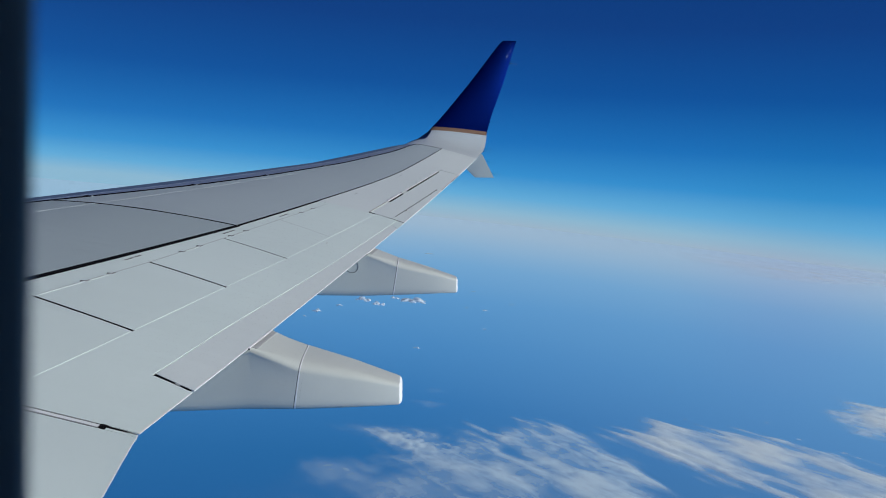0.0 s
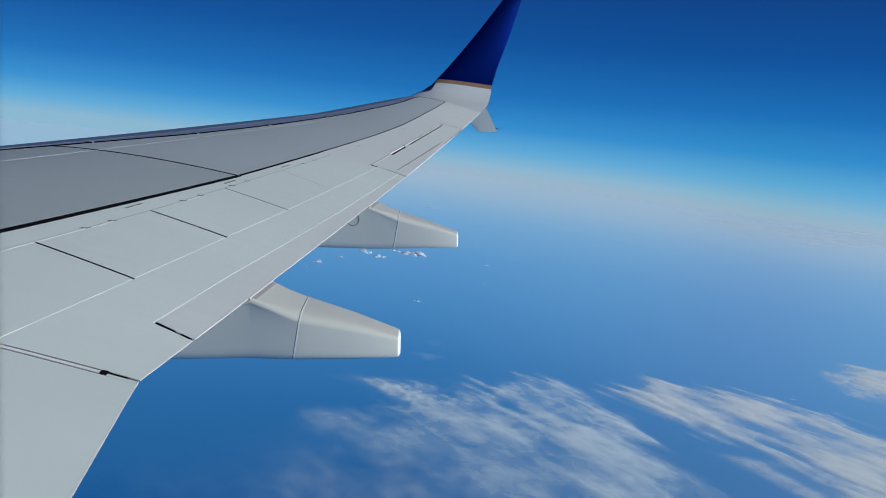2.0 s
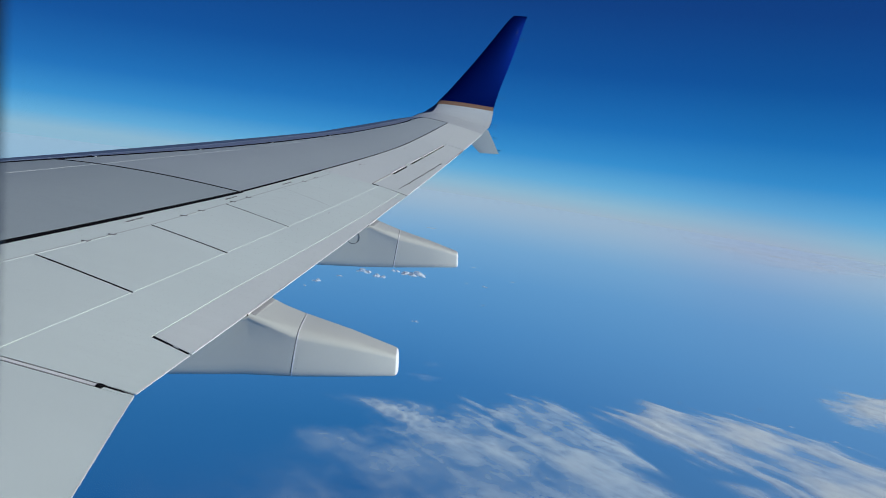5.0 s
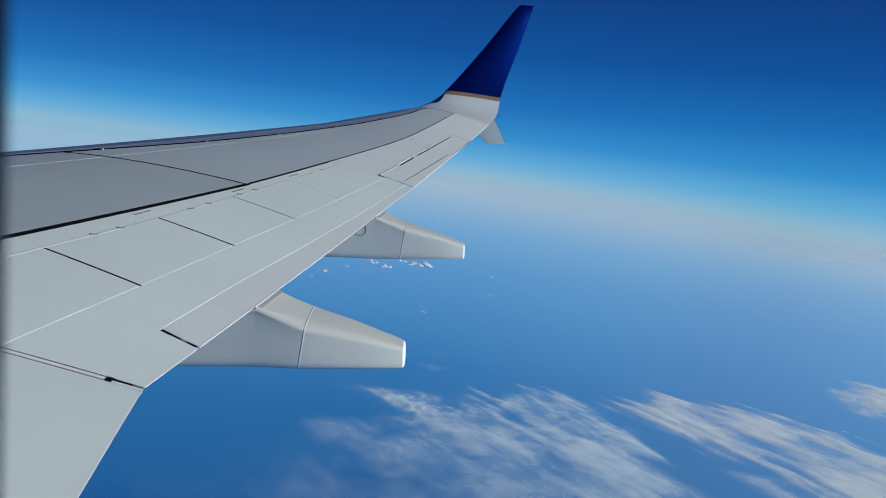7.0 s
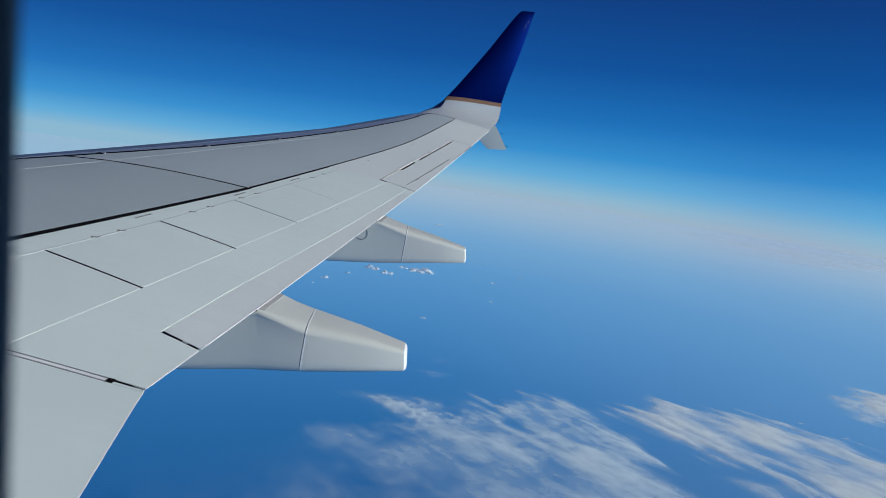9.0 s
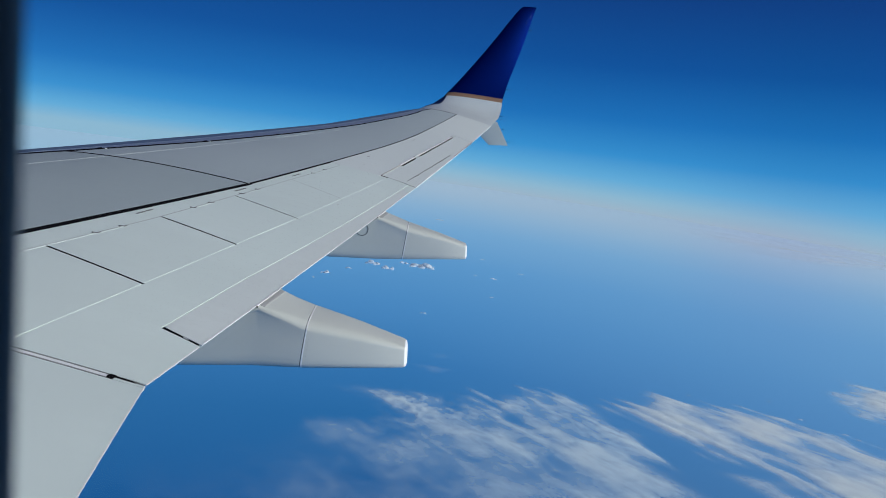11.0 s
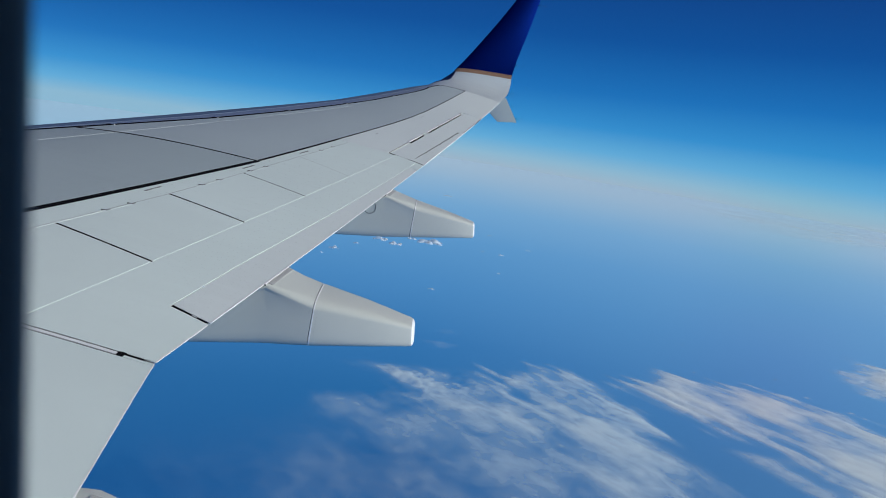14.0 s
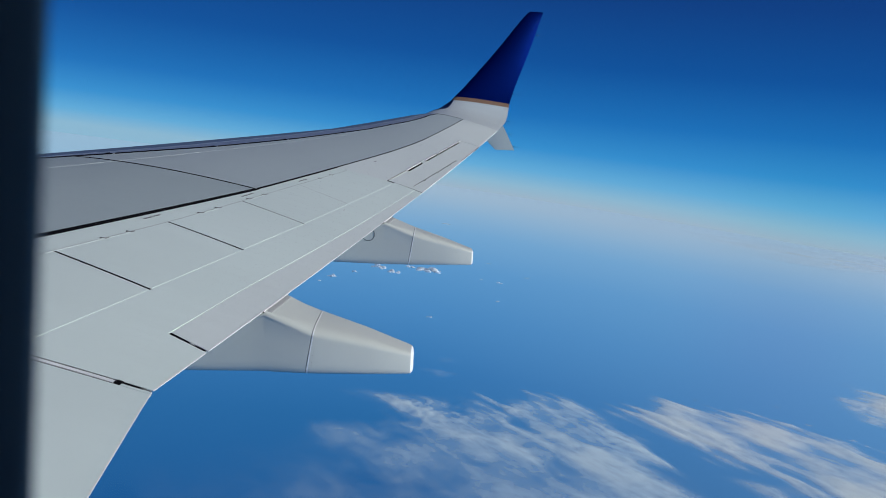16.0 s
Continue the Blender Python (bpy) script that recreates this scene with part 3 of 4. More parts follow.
far_fairing = fairing(8.47, [(-0.6, 0.2, 0.18, 0.1, 0.05), (-0.2, 0.25, 0.22, 0.04, 0.105), (0.3, 0.33, 0.31, 0.02, 0.126), (0.64, 0.383, 0.37, 0.018, 0.129), (0.704, 0.398, 0.386, 0.018, 0.129), (0.729, 0.413, 0.401, 0.018, 0.129),
               (0.97, 0.335, 0.315, 0.024, 0.125), (1.25, 0.255, 0.235, 0.033, 0.09), (1.482, 0.178, 0.162, 0.039, 0.057), (1.495, 0.172, 0.156, 0.042, 0.05), (1.503, 0.164, 0.148, 0.048, 0.038), (1.507, 0.154, 0.138, 0.06, 0.022)], [(-0.6, 0.01), (0.68, 0.012), (0.73, 0.02), (0.945, 0.075), (1.25, 0.055), (1.48, 0.022), (1.51, 0.008)], 0.945, 0, (0.565, 0.285, 0.058))
fairing(3.72, [(-1.0, -0.38, -0.41, -0.47, 0.06), (-0.4, -0.23, -0.28, -0.47, 0.16), (0.06, -0.122, -0.15, -0.47, 0.17), (0.14, -0.128, -0.155, -0.47, 0.17), (0.4, -0.21, -0.25, -0.47, 0.16), (0.7, -0.31, -0.34, -0.47, 0.11), (0.93, -0.375, -0.395, -0.46, 0.065), (0.945, -0.38, -0.40, -0.455, 0.055), (0.95, -0.39, -0.41, -0.445, 0.04)], [(-1.0, 0.01), (0.11, 0.02), (0.45, 0.09), (0.95, 0.02)], 0.45, 8)

# sunlit edge over each fairing drawn as a white rod with dark end clips
for y0, half, owner in ((6.065, 0.168, near_fairing), (8.47, 0.125, far_fairing)):
    ends = [Vector((te_x(y) + 0.003, y, mid_z(y) - 0.003)) for y in (y0 - half, y0 + half)]
    part("fairing_seal", rod(ends[0], ends[1], 0.005, 0.005, 8), BRIGHT, owner, "thin white rod painted as the sunlit trailing edge")
    for q, k in zip(ends, (-1, 1)):
        part("seal_clip", rod(q, q + Vector((0.004, k * 0.010, -0.003)), 0.005, 0.004, 6), BLACK, owner)

# ---- fuselage and window ----
EYE_X, EYE_Z, RIM_Y = 1.2441, 1.130, 1.685
WIN_X, WIN_W, WIN_Z, WIN_H = EYE_X - 0.0539 + 0.128, 0.128, EYE_Z - 0.005, 0.18
R_OUT, MID_Z = 1.80, EYE_Z - 0.52
hull = tagged(new("fuselage"), "white painted fuselage section with one cabin window", "fuselage", kind="structure")
hull.matrix_world = PITCH
xs = [-3.2, -1.6, 0.2, WIN_X - WIN_W - 0.05, WIN_X + WIN_W + 0.05, 2.6, 4.2]
zs_lo, zs_hi = WIN_Z - WIN_H - 0.05 - MID_Z, WIN_Z + WIN_H + 0.05 - MID_Z


def tube(r):
    angles = [math.asin(zs_lo / r), math.asin(zs_hi / r)]
    extra = [angles[1] + (2 * math.pi - (angles[1] - angles[0])) * k / 40 for k in range(1, 40)]
    return angles + extra


bm = bmesh.new()
layers = []
for r in (R_OUT, R_OUT - 0.05):
    al = tube(r)
    layers.append([[bm.verts.new((x, r * math.cos(a), MID_Z + r * math.sin(a))) for a in al] for x in xs])
m = len(layers[0][0])
for g, lay in enumerate(layers):
    for i in range(len(xs) - 1):
        for j in range(m):
            if i == 3 and j == 0:
                continue
            bm.faces.new((lay[i][j], lay[i + 1][j], lay[i + 1][(j + 1) % m], lay[i][(j + 1) % m]))
o, n_ = layers
for a, b in (((3, 0), (4, 0)), ((4, 0), (4, 1)), ((4, 1), (3, 1)), ((3, 1), (3, 0))):
    bm.faces.new((o[a[0]][a[1]], o[b[0]][b[1]], n_[b[0]][b[1]], n_[a[0]][a[1]]))
for i in (0, len(xs) - 1):
    for j in range(m):
        bm.faces.new((o[i][j], o[i][(j + 1) % m], n_[i][(j + 1) % m], n_[i][j]))
    bm.faces.new(n_[i])
part("skin", bm, SKIN, hull)


def rounded(w, h, r, y, n=8):
    ring = []
    for cx, cz, a0 in ((w - r, h - r, 0), (-(w - r), h - r, 90), (-(w - r), -(h - r), 180), (w - r, -(h - r), 270)):
        for k in range(n + 1):
            a = radians(a0 + 90 * k / n)
            dz = cz + r * math.sin(a)
            ring.append(Vector((WIN_X + cx + r * math.cos(a) + 0.061 * dz, y, WIN_Z + dz)))
    return ring


window = tagged(new("window_1"), "rounded cabin window with a dark rubber rim", "window", kind="structure")
window.matrix_world = PITCH
profile = [(0.075, RIM_Y - 0.12, 0.02), (0.05, RIM_Y - 0.10, 0.02), (0.012, RIM_Y - 0.02, 0.0), (0.002, RIM_Y - 0.006, 0.0), (0.0, RIM_Y, 0.0), (0.002, RIM_Y + 0.006, 0.0), (0.012, RIM_Y + 0.012, 0.0), (0.075, RIM_Y + 0.02, 0.0), (0.08, RIM_Y - 0.05, 0.0), (0.08, RIM_Y - 0.11, 0.0)]
rings = [rounded(WIN_W + g, WIN_H + g, 0.085 + g * 0.8, y) for g, y, _ in profile]
part("window_frame", loft(rings + rings[:1], caps=False), RUBBER, window, "dark rubber window rim")


def clear_material():
    m = bpy.data.materials.new("window_acrylic")
    m.use_nodes = True
    t = m.node_tree
    t.nodes.clear()
    out = t.nodes.new("ShaderNodeOutputMaterial")
    mix = node(t, "ShaderNodeMixShader", Fac=0.012)
    clear = t.nodes.new("ShaderNodeBsdfTransparent")
    # strained acrylic: a faint rose patch below a faint green one
    geo = t.nodes.new("ShaderNodeTexCoord")
    tone = None
    for centre, reach, colour in (((1.291, 1.694, 1.107), 0.022, (1.0, 0.965, 0.985)), ((1.292, 1.694, 1.125), 0.018, (0.965, 1.0, 0.985))):
        away = node(t, "ShaderNodeVectorMath")
        away.operation = "DISTANCE"
        away.inputs[1].default_value = centre
        t.links.new(geo.outputs["Object"], away.inputs[0])
        patch = ramp(t, [(0.0, colour), (1.0, (1.0, 1.0, 1.0))], maths(t, "DIVIDE", away.outputs["Value"], reach, True), "EASE")
        if tone is None:
            tone = patch.outputs[0]
        else:
            both = node(t, "ShaderNodeVectorMath")
            both.operation = "MULTIPLY"
            t.links.new(tone, both.inputs[0])
            t.links.new(patch.outputs[0], both.inputs[1])
            tone = both.outputs[0]
    t.links.new(tone, clear.inputs[0])
    t.links.new(clear.outputs[0], mix.inputs[1])
    t.links.new(node(t, "ShaderNodeBsdfGlossy", Roughness=0.02).outputs[0], mix.inputs[2])
    t.links.new(mix.outputs[0], out.inputs[0])
    return m


pane = part("pane", loft([rounded(WIN_W + 0.006, WIN_H + 0.006, 0.088, RIM_Y + d) for d in (0.0075, 0.0105)]), clear_material(), window, "clear acrylic pane", smooth=False)
pane.visible_shadow = False

# ---- sea, haze and clouds ----
SEA = -277.0


def haze_glow_material(name):
    """Deep water with haze put into its glow: the far backdrop, paler with distance."""
    m = bpy.data.materials.new(name)
    m.use_nodes = True
    t = m.node_tree
    b = t.nodes["Principled BSDF"]
    b.inputs["Base Color"].default_value = (0.004, 0.016, 0.03, 1)
    b.inputs["Roughness"].default_value = 0.55
    b.inputs["Specular IOR Level"].default_value = 0.2
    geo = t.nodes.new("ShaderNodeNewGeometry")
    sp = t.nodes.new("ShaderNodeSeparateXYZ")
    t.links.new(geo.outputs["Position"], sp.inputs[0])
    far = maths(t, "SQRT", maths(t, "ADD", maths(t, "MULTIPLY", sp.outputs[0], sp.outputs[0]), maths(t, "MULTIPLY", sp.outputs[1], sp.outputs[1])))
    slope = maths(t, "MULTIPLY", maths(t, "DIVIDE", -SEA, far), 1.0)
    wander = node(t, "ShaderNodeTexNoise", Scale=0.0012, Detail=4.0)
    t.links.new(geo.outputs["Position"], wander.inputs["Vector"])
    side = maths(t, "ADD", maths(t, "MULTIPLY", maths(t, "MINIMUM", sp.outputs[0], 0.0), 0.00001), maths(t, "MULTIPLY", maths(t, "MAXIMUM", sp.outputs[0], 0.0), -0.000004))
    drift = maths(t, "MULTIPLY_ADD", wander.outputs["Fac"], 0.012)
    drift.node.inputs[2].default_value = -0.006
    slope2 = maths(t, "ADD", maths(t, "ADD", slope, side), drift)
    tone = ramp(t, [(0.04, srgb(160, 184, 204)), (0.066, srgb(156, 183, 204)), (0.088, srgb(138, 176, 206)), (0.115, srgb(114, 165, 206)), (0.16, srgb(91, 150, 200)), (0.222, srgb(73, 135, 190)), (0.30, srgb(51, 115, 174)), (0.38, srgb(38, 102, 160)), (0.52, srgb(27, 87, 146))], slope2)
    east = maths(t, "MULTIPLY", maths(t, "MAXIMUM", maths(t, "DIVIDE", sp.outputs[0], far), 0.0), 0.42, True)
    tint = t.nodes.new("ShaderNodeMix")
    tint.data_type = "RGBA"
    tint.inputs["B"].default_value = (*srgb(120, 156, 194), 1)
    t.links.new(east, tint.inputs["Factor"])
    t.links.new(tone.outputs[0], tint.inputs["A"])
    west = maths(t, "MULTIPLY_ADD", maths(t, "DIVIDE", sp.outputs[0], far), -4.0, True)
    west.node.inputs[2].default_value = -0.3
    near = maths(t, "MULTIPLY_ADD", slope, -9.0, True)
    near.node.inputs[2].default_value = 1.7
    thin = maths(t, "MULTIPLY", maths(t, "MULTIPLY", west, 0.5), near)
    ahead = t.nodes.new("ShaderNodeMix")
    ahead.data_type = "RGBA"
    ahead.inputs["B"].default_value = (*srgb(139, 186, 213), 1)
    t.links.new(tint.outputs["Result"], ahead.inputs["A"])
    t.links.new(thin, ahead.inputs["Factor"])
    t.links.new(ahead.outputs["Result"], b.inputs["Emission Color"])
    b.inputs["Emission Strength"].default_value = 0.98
    return m


bm = bmesh.new()
prev = None
for k in range(33):
    r = 60 * (4900 / 60) ** (k / 32)
    ring = [bm.verts.new((r * math.cos(2 * math.pi * i / 96), r * math.sin(2 * math.pi * i / 96), SEA)) for i in range(96)]
    if prev:
        for i in range(96):
            bm.faces.new((prev[i], prev[(i + 1) % 96], ring[(i + 1) % 96], ring[i]))
    else:
        bm.faces.new(ring)
    prev = ring
sea = part("water", bm, haze_glow_material("sea_with_haze_glow"), None, smooth=False)
tagged(sea, "blue open sea with a glow that fades to pale haze", "sea", kind="structure")


def cloud_material(name, tint, low, high, most, fibre=0.15, cell_size=0.12):
    """Thin cloud: opaque where the cover is thick, combed into fibres along the wind, with small cells in it."""
    m = bpy.data.materials.new(name)
    m.use_nodes = True
    t = m.node_tree
    t.nodes.clear()
    out = t.nodes.new("ShaderNodeOutputMaterial")
    mix = t.nodes.new("ShaderNodeMixShader")
    clear = t.nodes.new("ShaderNodeBsdfTransparent")
    dif = node(t, "ShaderNodeBsdfDiffuse", Color=(*tint, 1))
    tra = node(t, "ShaderNodeBsdfTranslucent", Color=(*tint, 1))
    body = node(t, "ShaderNodeMixShader", Fac=0.1)
    t.links.new(dif.outputs[0], body.inputs[1])
    t.links.new(tra.outputs[0], body.inputs[2])
    co = t.nodes.new("ShaderNodeTexCoord")
    weave, cover = t.nodes.new("ShaderNodeAttribute"), t.nodes.new("ShaderNodeAttribute")
    weave.attribute_name, cover.attribute_name = "weave", "cover"
    split = t.nodes.new("ShaderNodeSeparateXYZ")
    t.links.new(weave.outputs["Vector"], split.inputs[0])
    lanes = node(t, "ShaderNodeCombineXYZ", Z=0.0)
    t.links.new(split.outputs[0], lanes.inputs[0])
    t.links.new(maths(t, "MULTIPLY", split.outputs[1], 0.3), lanes.inputs[1])
    streak = node(t, "ShaderNodeTexNoise", Scale=fibre, Detail=5.0, Roughness=0.52, Distortion=0.5)
    t.links.new(lanes.outputs[0], streak.inputs["Vector"])
    cell = node(t, "ShaderNodeTexNoise", Scale=cell_size, Detail=4.0, Roughness=0.52, Distortion=0.5)
    t.links.new(co.outputs["Object"], cell.inputs["Vector"])
    torn = maths(t, "MULTIPLY", maths(t, "SUBTRACT", streak.outputs["Fac"], 0.5), maths(t, "MULTIPLY", split.outputs[2], 1.65))
    spots = maths(t, "MULTIPLY", maths(t, "SUBTRACT", cell.outputs["Fac"], 0.5), maths(t, "MULTIPLY_ADD", split.outputs[2], 0.3))
    soft = maths(t, "MULTIPLY", cover.outputs["Fac"], 2.2, True)
    d = maths(t, "ADD", cover.outputs["Fac"], maths(t, "MULTIPLY", soft, maths(t, "ADD", torn, spots)))
    mr = t.nodes.new("ShaderNodeMapRange")
    mr.interpolation_type = "SMOOTHSTEP"
    mr.inputs["From Min"].default_value, mr.inputs["From Max"].default_value = low, high
    mr.inputs["To Max"].default_value = most
    t.links.new(d, mr.inputs["Value"])
    t.links.new(mr.outputs[0], mix.inputs["Fac"])
    t.links.new(clear.outputs[0], mix.inputs[1])
    t.links.new(body.outputs[0], mix.inputs[2])
    t.links.new(mix.outputs[0], out.inputs[0])
    return m


VEIL = cloud_material("veil_cloud", (0.80, 0.955, 0.95), 0.0, 1.25, 0.78, 0.10, 0.12)
WISP = cloud_material("wispy_cloud", (0.85, 0.945, 0.90), 0.0, 1.2, 0.90, 0.10, 0.10)


def fbm(x, y, seed, octaves=5):
    return noise.fractal(Vector((x, y, seed)), 1.0, 2.0, octaves)


def smooth(e0, e1, v):
    f = min(max((v - e0) / (e1 - e0), 0.0), 1.0)
    return f * f * (3 - 2 * f)


def lane(x, y):
    """Number of the wind's stream line through a place: they bend from east to south-east."""
    bend = max(0.0, y - 300 - 0.32 * (x - 20))
    return (x + 0.66 * y + 0.0012 * bend * bend) * 0.8


def cloud_sheet(name, label, box, shape, level, mat, step, relief, seed, k=1.0):
    """A thin broken sheet that bulges where the cloud is dense and has no faces where the air is clear.
    shape gives cover and tear: how strongly the wind has combed it."""
    x0, x1, y0, y1 = box
    nx, ny = int((x1 - x0) / step), int((y1 - y0) / step)
    dens, weave = {}, {}
    for i in range(nx + 1):
        for j in range(ny + 1):
            x, y = x0 + i * step, y0 + j * step
            wx, wy = 9 / k * fbm(x * k * 0.03, y * k * 0.03, seed + 9, 3), 9 / k * fbm(x * k * 0.03, y * k * 0.03, seed + 13, 3)
            e, tear, ripple = shape(x, y, 0.6 * wx, 0.6 * wy)
            if e <= 0:
                continue
            s = (lane(x, y) + 0.35 * wx) if k == 1.0 else x * k
            a = -y * k
            f = 0.55 * fbm(s * 0.055, a * 0.022, seed, 4) + 0.6 * fbm(x * k * 0.028, y * k * 0.028, seed + 5, 4)
            if ripple > 0.02:
                f += 0.75 * ripple * fbm(x * 0.26 + 0.05 * wx, y * 0.16, seed + 21, 2)
            dens[i, j] = max(0.0, min(1.2, e + (0.2 + 0.55 * tear) * f * min(1.0, 2.5 * e)))
            weave[i, j] = (s, a + 0.5 * wy, tear)
    me = bpy.data.meshes.new(name)
    index, verts, cover, lanes, faces = {}, [], [], [], []
    def at(i, j):
        if (i, j) not in index:
            index[i, j] = len(verts)
            v = dens.get((i, j), 0.0)
            verts.append((x0 + i * step, y0 + j * step, level + relief * min(1.0, v)))
            cover.append(v)
            lanes.extend(weave.get((i, j)) or weave.get((i + 1, j)) or weave.get((i, j + 1)) or weave.get((i - 1, j)) or weave.get((i, j - 1)) or (0, 0, 0))
        return index[i, j]
    for i in range(nx):
        for j in range(ny):
            if max(dens.get(q, 0.0) for q in ((i, j), (i + 1, j), (i, j + 1), (i + 1, j + 1))) > 0.02:
                faces.append((at(i, j), at(i + 1, j), at(i + 1, j + 1), at(i, j + 1)))
    me.from_pydata(verts, [], faces)
    me.attributes.new("cover", "FLOAT", "POINT").data.foreach_set("value", cover)
    me.attributes.new("weave", "FLOAT_VECTOR", "POINT").data.foreach_set("vector", lanes)
    me.materials.append(mat)
    me.shade_smooth()
    return tagged(new(name, me), label, "cloud", kind="stuff")


A_NORTH = along([(-30, 338), (-22, 342), (-8, 348), (16, 350), (31, 358), (44, 345), (59, 374), (83, 370), (94, 354), (104, 334), (113, 311), (120, 290), (128, 266), (146, 220), (176, 150)])
A_WEST = along([(120, -95), (233, -52), (262, -34), (283, -22), (303, -14), (316, 4), (330, -4), (342, -24), (400, -24)])
B_NORTH = along([(95, 366), (105, 378), (120, 390), (136, 398), (160, 398), (185, 395), (203, 385), (221, 367), (240, 355), (262, 340), (300, 318), (420, 250)])
B_WEST = along([(150, 300), (240, 210), (280, 180), (299, 168), (321, 155), (338, 142), (356, 125), (374, 104), (396, 128), (430, 150)])


def bank_a(x, y, wx, wy):
    """Rippled at its northern head, combed into streaks along the north and thinning to a soft veil towards the south-west."""
    low = smooth(330, 240, y)
    comb = fbm(lane(x, y) * 0.10 + 0.05 * wx, y * 0.008, 2.0, 3)
    n = smooth(-14, 20, A_NORTH(x + 0.5 * wx) - y + 1.5 * wy + (26 * comb + 2.0 * wx) * smooth(0, 40, x))
    west = smooth(-14 - 40 * low, 8 + 34 * low, x - A_WEST(y) + wx + 12 * comb)
    head = math.exp(-((x - 8) / 22) ** 2 - ((y - 330) / 17) ** 2)
    east = smooth(10, 90, x - 0.2 * (300 - y))
    core = 0.60 - 0.20 * low * (1 - 0.6 * east) + 0.06 * east * smooth(250, 320, y) + 0.30 * head
    core *= 1 - 0.38 * smooth(92, 114, x + 0.8 * wx + 14 * comb) * smooth(322, 290, y)
    core *= 1 - 0.45 * smooth(20, -25, x) * low
    return n * west * core, (0.25 + 0.65 * smooth(250, 330, y) + 0.30 * east) * (0.5 + 0.5 * west), head


def bank_b(x, y, wx, wy):
    """Dense and feathered along its northern edge, with a few thin wisps left in the clear lane beside it."""
    comb = fbm(lane(x, y) * 0.10 + 0.05 * wx, y * 0.012, 5.0, 3)
    n = smooth(-15, 14, B_NORTH(x + 0.4 * wx) - y + 1.6 * wy + 17 * comb)
    west = smooth(-22, 28, x - B_WEST(y) + 2.5 * wx + 30 * comb)
    hole = math.exp(-((lane(x, y) - lane(173, 343)) / 5) ** 2 - ((y - 343) / 22) ** 2)
    wisp = smooth(0, 12, x - 128 - (310 - y) * 0.60 + wx) * smooth(312, 300, y)
    return max(n * west * (0.86 - 0.4 * hole), 0.42 * wisp * n), 0.62, 0.0


def bank_c(x, y, wx, wy):
    d = math.hypot((x - 324 + 2.2 * wx) / 66, (y - 446 + 3.2 * wy) / 62)
    return 1.0 * smooth(1.12, 0.5, d), 0.6, 0.3


cloud_sheet("cloud_bank", "broad wispy white cloud bank combed into streaks", (-110, 190, 120, 385), bank_a, -118.0, VEIL, 1.2, 1.2, 1.0)
cloud_sheet("cloud_bank", "long wispy white cloud bank with a sharp edge", (90, 420, 160, 410), bank_b, -119.0, WISP, 1.2, 1.2, 11.0)
cloud_sheet("cloud_bank", "small bright cloud bank with a ragged rim", (240, 395, 375, 520), bank_c, -119.5, WISP, 1.2, 1.2, 21.0)


def small_cloud(x, y, z, size, seed, mat):
    """A low dome of ragged cloud, thin at its rim."""
    n, verts, cover, lanes, faces, index = 22, [], [], [], [], {}
    field = {}
    for i in range(n + 1):
        for j in range(n + 1):
            a, b = 2 * i / n - 1, 2 * j / n - 1
            r = math.hypot(a, b * 1.15) + 0.65 * fbm(a * 1.3, b * 1.3, seed * 3.7, 4)
            field[i, j] = smooth(0.95, 0.0, r) * smooth(1.0, 0.7, max(abs(a), abs(b)))
    def at(i, j):
        if (i, j) not in index:
            index[i, j] = len(verts)
            e = field[i, j]
            verts.append(((2 * i / n - 1) * size * 1.35, (2 * j / n - 1) * size, size * 0.12 * e * (0.7 + 0.5 * fbm(i * 0.3, j * 0.3, seed, 3))))
            cover.append(e)
            lanes.extend((x + verts[-1][0], y + verts[-1][1], 0.8))
        return index[i, j]
    for i in range(n):
        for j in range(n):
            if max(field[i, j], field[i + 1, j], field[i, j + 1], field[i + 1, j + 1]) > 0.02:
                faces.append((at(i, j), at(i + 1, j), at(i + 1, j + 1), at(i, j + 1)))
    me = bpy.data.meshes.new("small_cloud")
    me.from_pydata(verts, [], faces)
    me.attributes.new("cover", "FLOAT", "POINT").data.foreach_set("value", cover)
    me.attributes.new("weave", "FLOAT_VECTOR", "POINT").data.foreach_set("vector", lanes)
    me.materials.append(mat)
    me.shade_smooth()
    ob = new("small_cloud", me)
    ob.location = (x, y, z)
    return tagged(ob, "small white puff of cloud over the sea", "cloud", "small clouds over the sea")


MIST = cloud_material("mist", (0.80, 0.92, 1.0), 0.0, 1.3, 0.11, 0.08, 0.08)
FAINT = cloud_material("faint_cloud", (0.84, 0.93, 1.0), 0.0, 1.2, 0.52, 0.12, 0.25)
for k, (x, y, z, s) in enumerate(((116, 1546, -230, 8), (94, 1345, -230, 5), (186, 1432, -230, 7), (27, 2175, -230, 16), (26, 754, -230, 19), (37, 804, -230, 12.5), (210, 427, -120, 2.4), (170, 475, -120, 1.5), (159, 417, -120, 1.5), (217, 401, -120, 2.4), (233, 386, -120, 2.8), (238, 380, -120, 2.2))):
    small_cloud(x, y, z, s, k + 1, MIST if s in (19, 12.5) else FAINT)


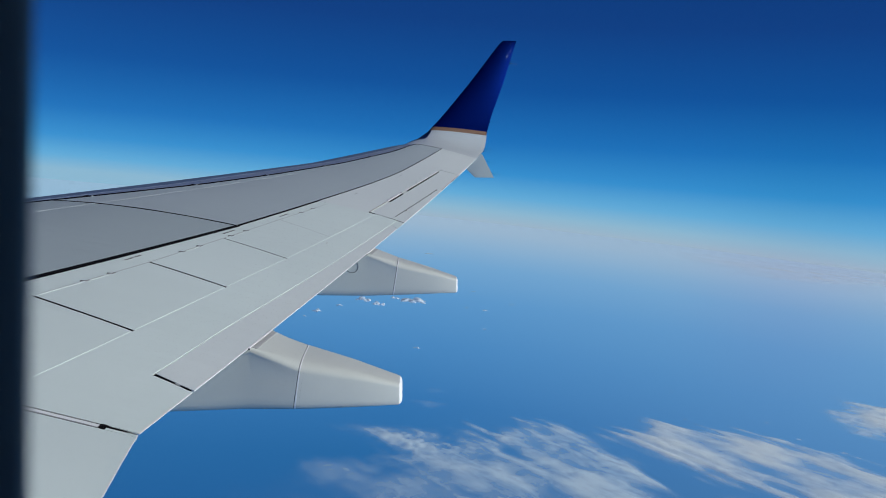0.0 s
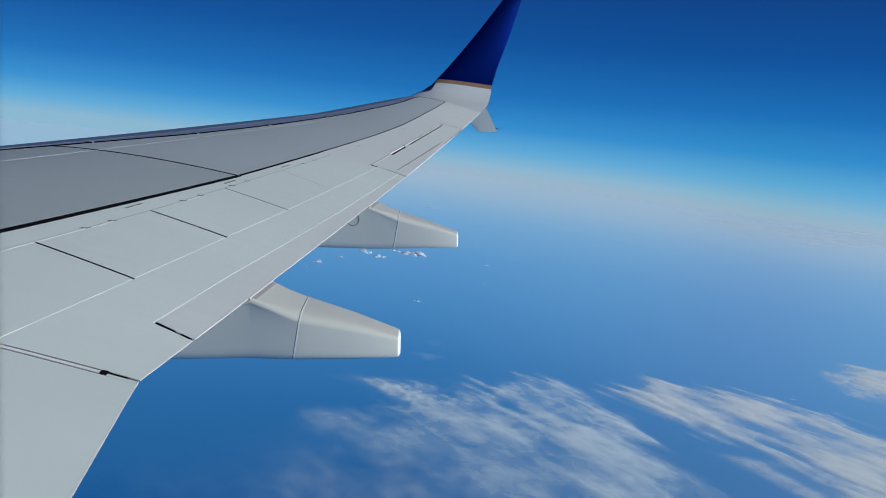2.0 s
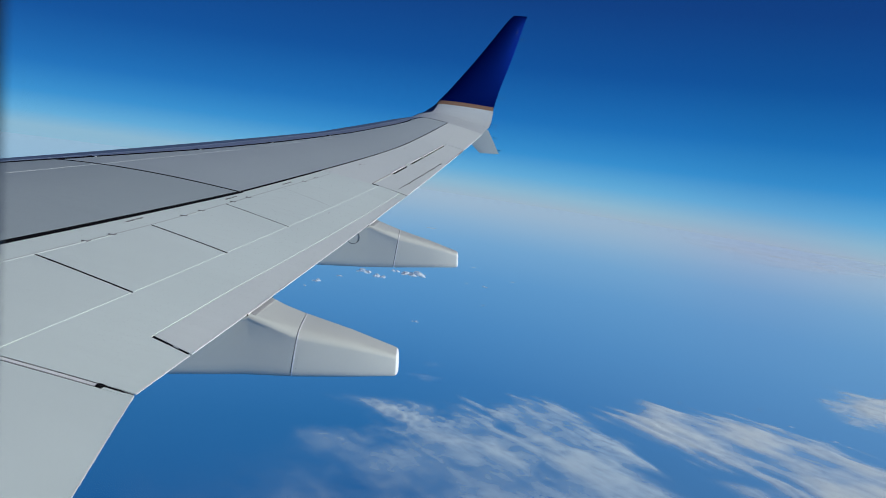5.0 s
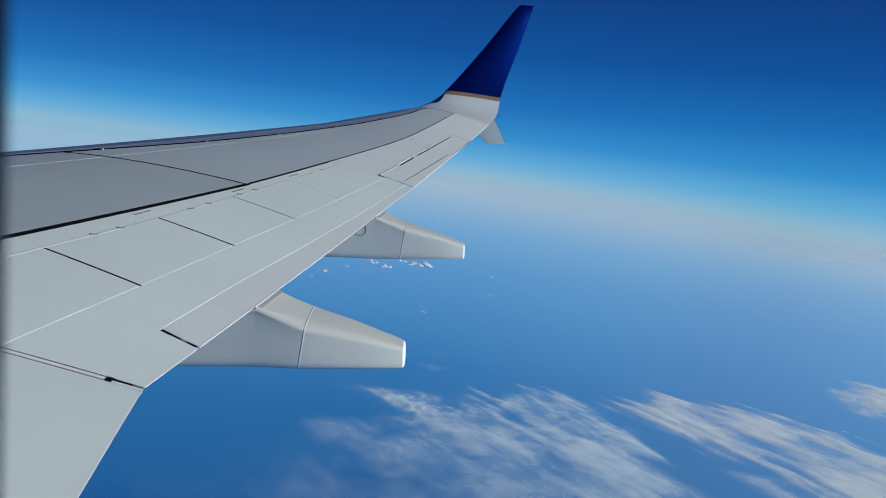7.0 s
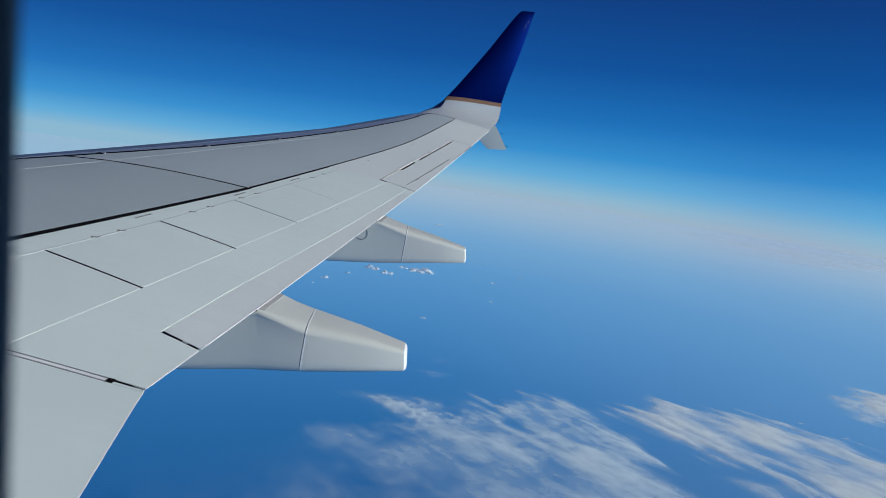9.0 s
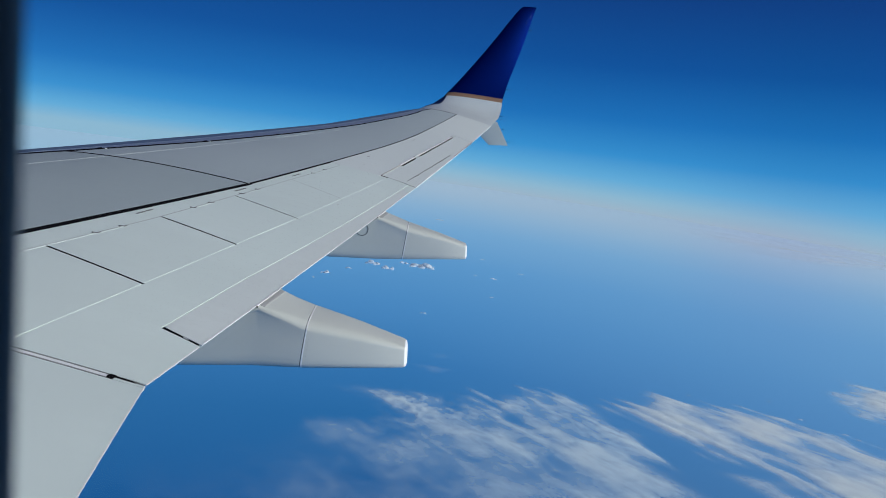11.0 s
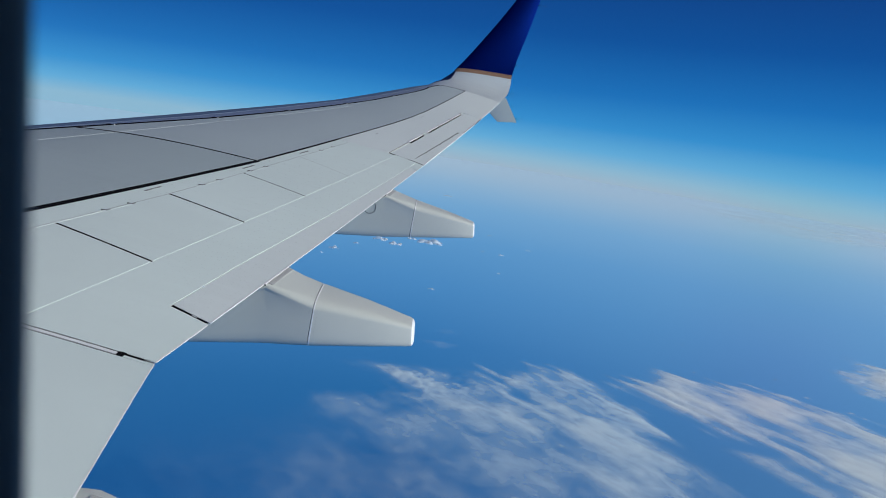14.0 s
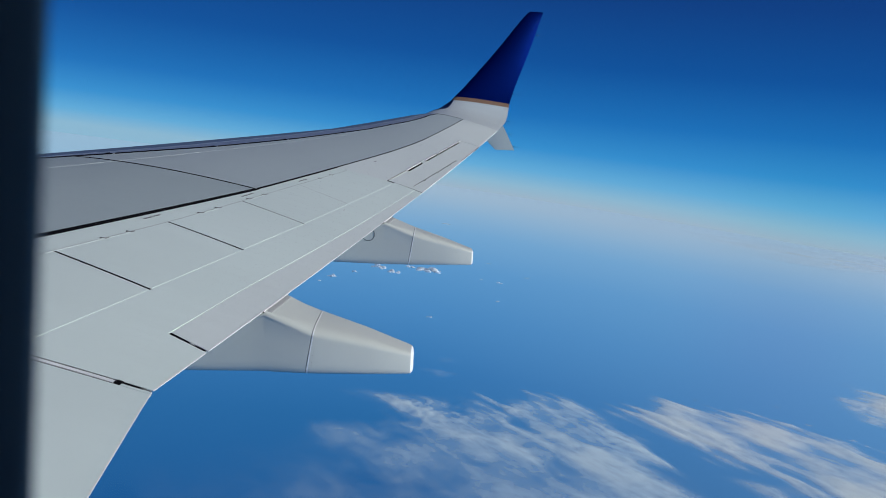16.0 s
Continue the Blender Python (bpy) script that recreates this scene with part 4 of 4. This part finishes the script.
def puff_material():
    """Bright water cloud, thinner in places."""
    m = bpy.data.materials.new("puffy_cloud")
    m.use_nodes = True
    t = m.node_tree
    t.nodes.clear()
    out = t.nodes.new("ShaderNodeOutputMaterial")
    mix = t.nodes.new("ShaderNodeMixShader")
    co = t.nodes.new("ShaderNodeTexCoord")
    body = node(t, "ShaderNodeMixShader", Fac=0.5)
    patch = node(t, "ShaderNodeTexNoise", Scale=0.07, Detail=2.0)
    t.links.new(co.outputs["Object"], patch.inputs["Vector"])
    thick = maths(t, "MULTIPLY_ADD", patch.outputs["Fac"], 1.0, True)
    thick.node.inputs[2].default_value = -0.04
    t.links.new(thick, mix.inputs["Fac"])
    t.links.new(t.nodes.new("ShaderNodeBsdfTransparent").outputs[0], mix.inputs[1])
    t.links.new(node(t, "ShaderNodeBsdfDiffuse", Color=(0.90, 0.97, 1.0, 1)).outputs[0], body.inputs[1])
    t.links.new(node(t, "ShaderNodeBsdfTranslucent", Color=(0.90, 0.97, 1.0, 1)).outputs[0], body.inputs[2])
    t.links.new(body.outputs[0], mix.inputs[2])
    t.links.new(mix.outputs[0], out.inputs[0])
    return m


PUFF = puff_material()


def puffy_cloud(x, y, wide, lumps, flat, seed):
    """A heap of rounded lumps on a level base, highest near its middle."""
    rnd = random.Random(seed)
    bm = bmesh.new()
    for i in range(3 * lumps):
        f = rnd.uniform(-1, 1)
        crown = (1 - f * f) * (0.7 + 0.5 * math.sin(5.0 * f + seed))
        r = wide * (0.05 + 0.06 * max(crown, 0.0)) * rnd.uniform(0.7, 1.25)
        c = Vector((f * wide * 0.44, rnd.uniform(-0.3, 0.3) * wide, flat * wide * 0.34 * max(crown, 0.0) * rnd.random()))
        for v in bmesh.ops.create_icosphere(bm, subdivisions=2, radius=r)["verts"]:
            q = v.co.normalized()
            swell = 1 + 0.4 * noise.fractal(q * 1.6 + Vector((i * 3.1, seed * 1.7, 0)), 1.0, 2.0, 4)
            v.co = Vector((v.co.x * 1.35 * swell, v.co.y * swell, max(v.co.z * swell * (0.5 + flat), -0.3 * r))) + c
    me = bpy.data.meshes.new("small_cloud")
    bm.to_mesh(me)
    bm.free()
    me.materials.append(PUFF)
    me.shade_smooth()
    ob = new("small_cloud", me)
    ob.location = (x, y, -230)
    return tagged(ob, "small heaped white cloud drifting over the sea", "cloud", "small clouds over the sea")


for k, (x, y, wide, lumps, flat) in enumerate(((-86, 1310, 27.0, 11, 0.42), (-58, 1284, 23.0, 9, 0.4), (-33, 1362, 18.0, 6, 0.35), (0, 1352, 46.0, 13, 0.2), (-146, 1170, 16.0, 7, 0.42), (-119, 1238, 12.0, 5, 0.35), (-157, 1122, 6.8, 4, 0.6), (127, 1333, 11.0, 5, 0.5), (113, 1168, 7.0, 4, 0.5), (11, 994, 9.8, 5, 0.4))):
    puffy_cloud(x, y, wide, lumps, flat, k + 3)


def far_shelf(x, y, wx, wy):
    edge = 2436 + 0.31 * (x - 898) + 90 * fbm(x * 0.002, 0, 3.0, 4)
    return 0.95 * smooth(edge - 40, edge + 120, y) * smooth(950, 1400, x) * (1 - smooth(edge + 300, edge + 1200, y)), 0.3, 0.0


SHELF = cloud_material("far_cloud", (0.75, 0.86, 0.90), 0.0, 1.3, 0.34, 0.05, 0.004)
cloud_sheet("cloud_bank", "low pale cloud shelf far off in the haze", (850, 2900, 2300, 3800), far_shelf, -230.0, SHELF, 22.0, 4.0, 31.0, 0.06)
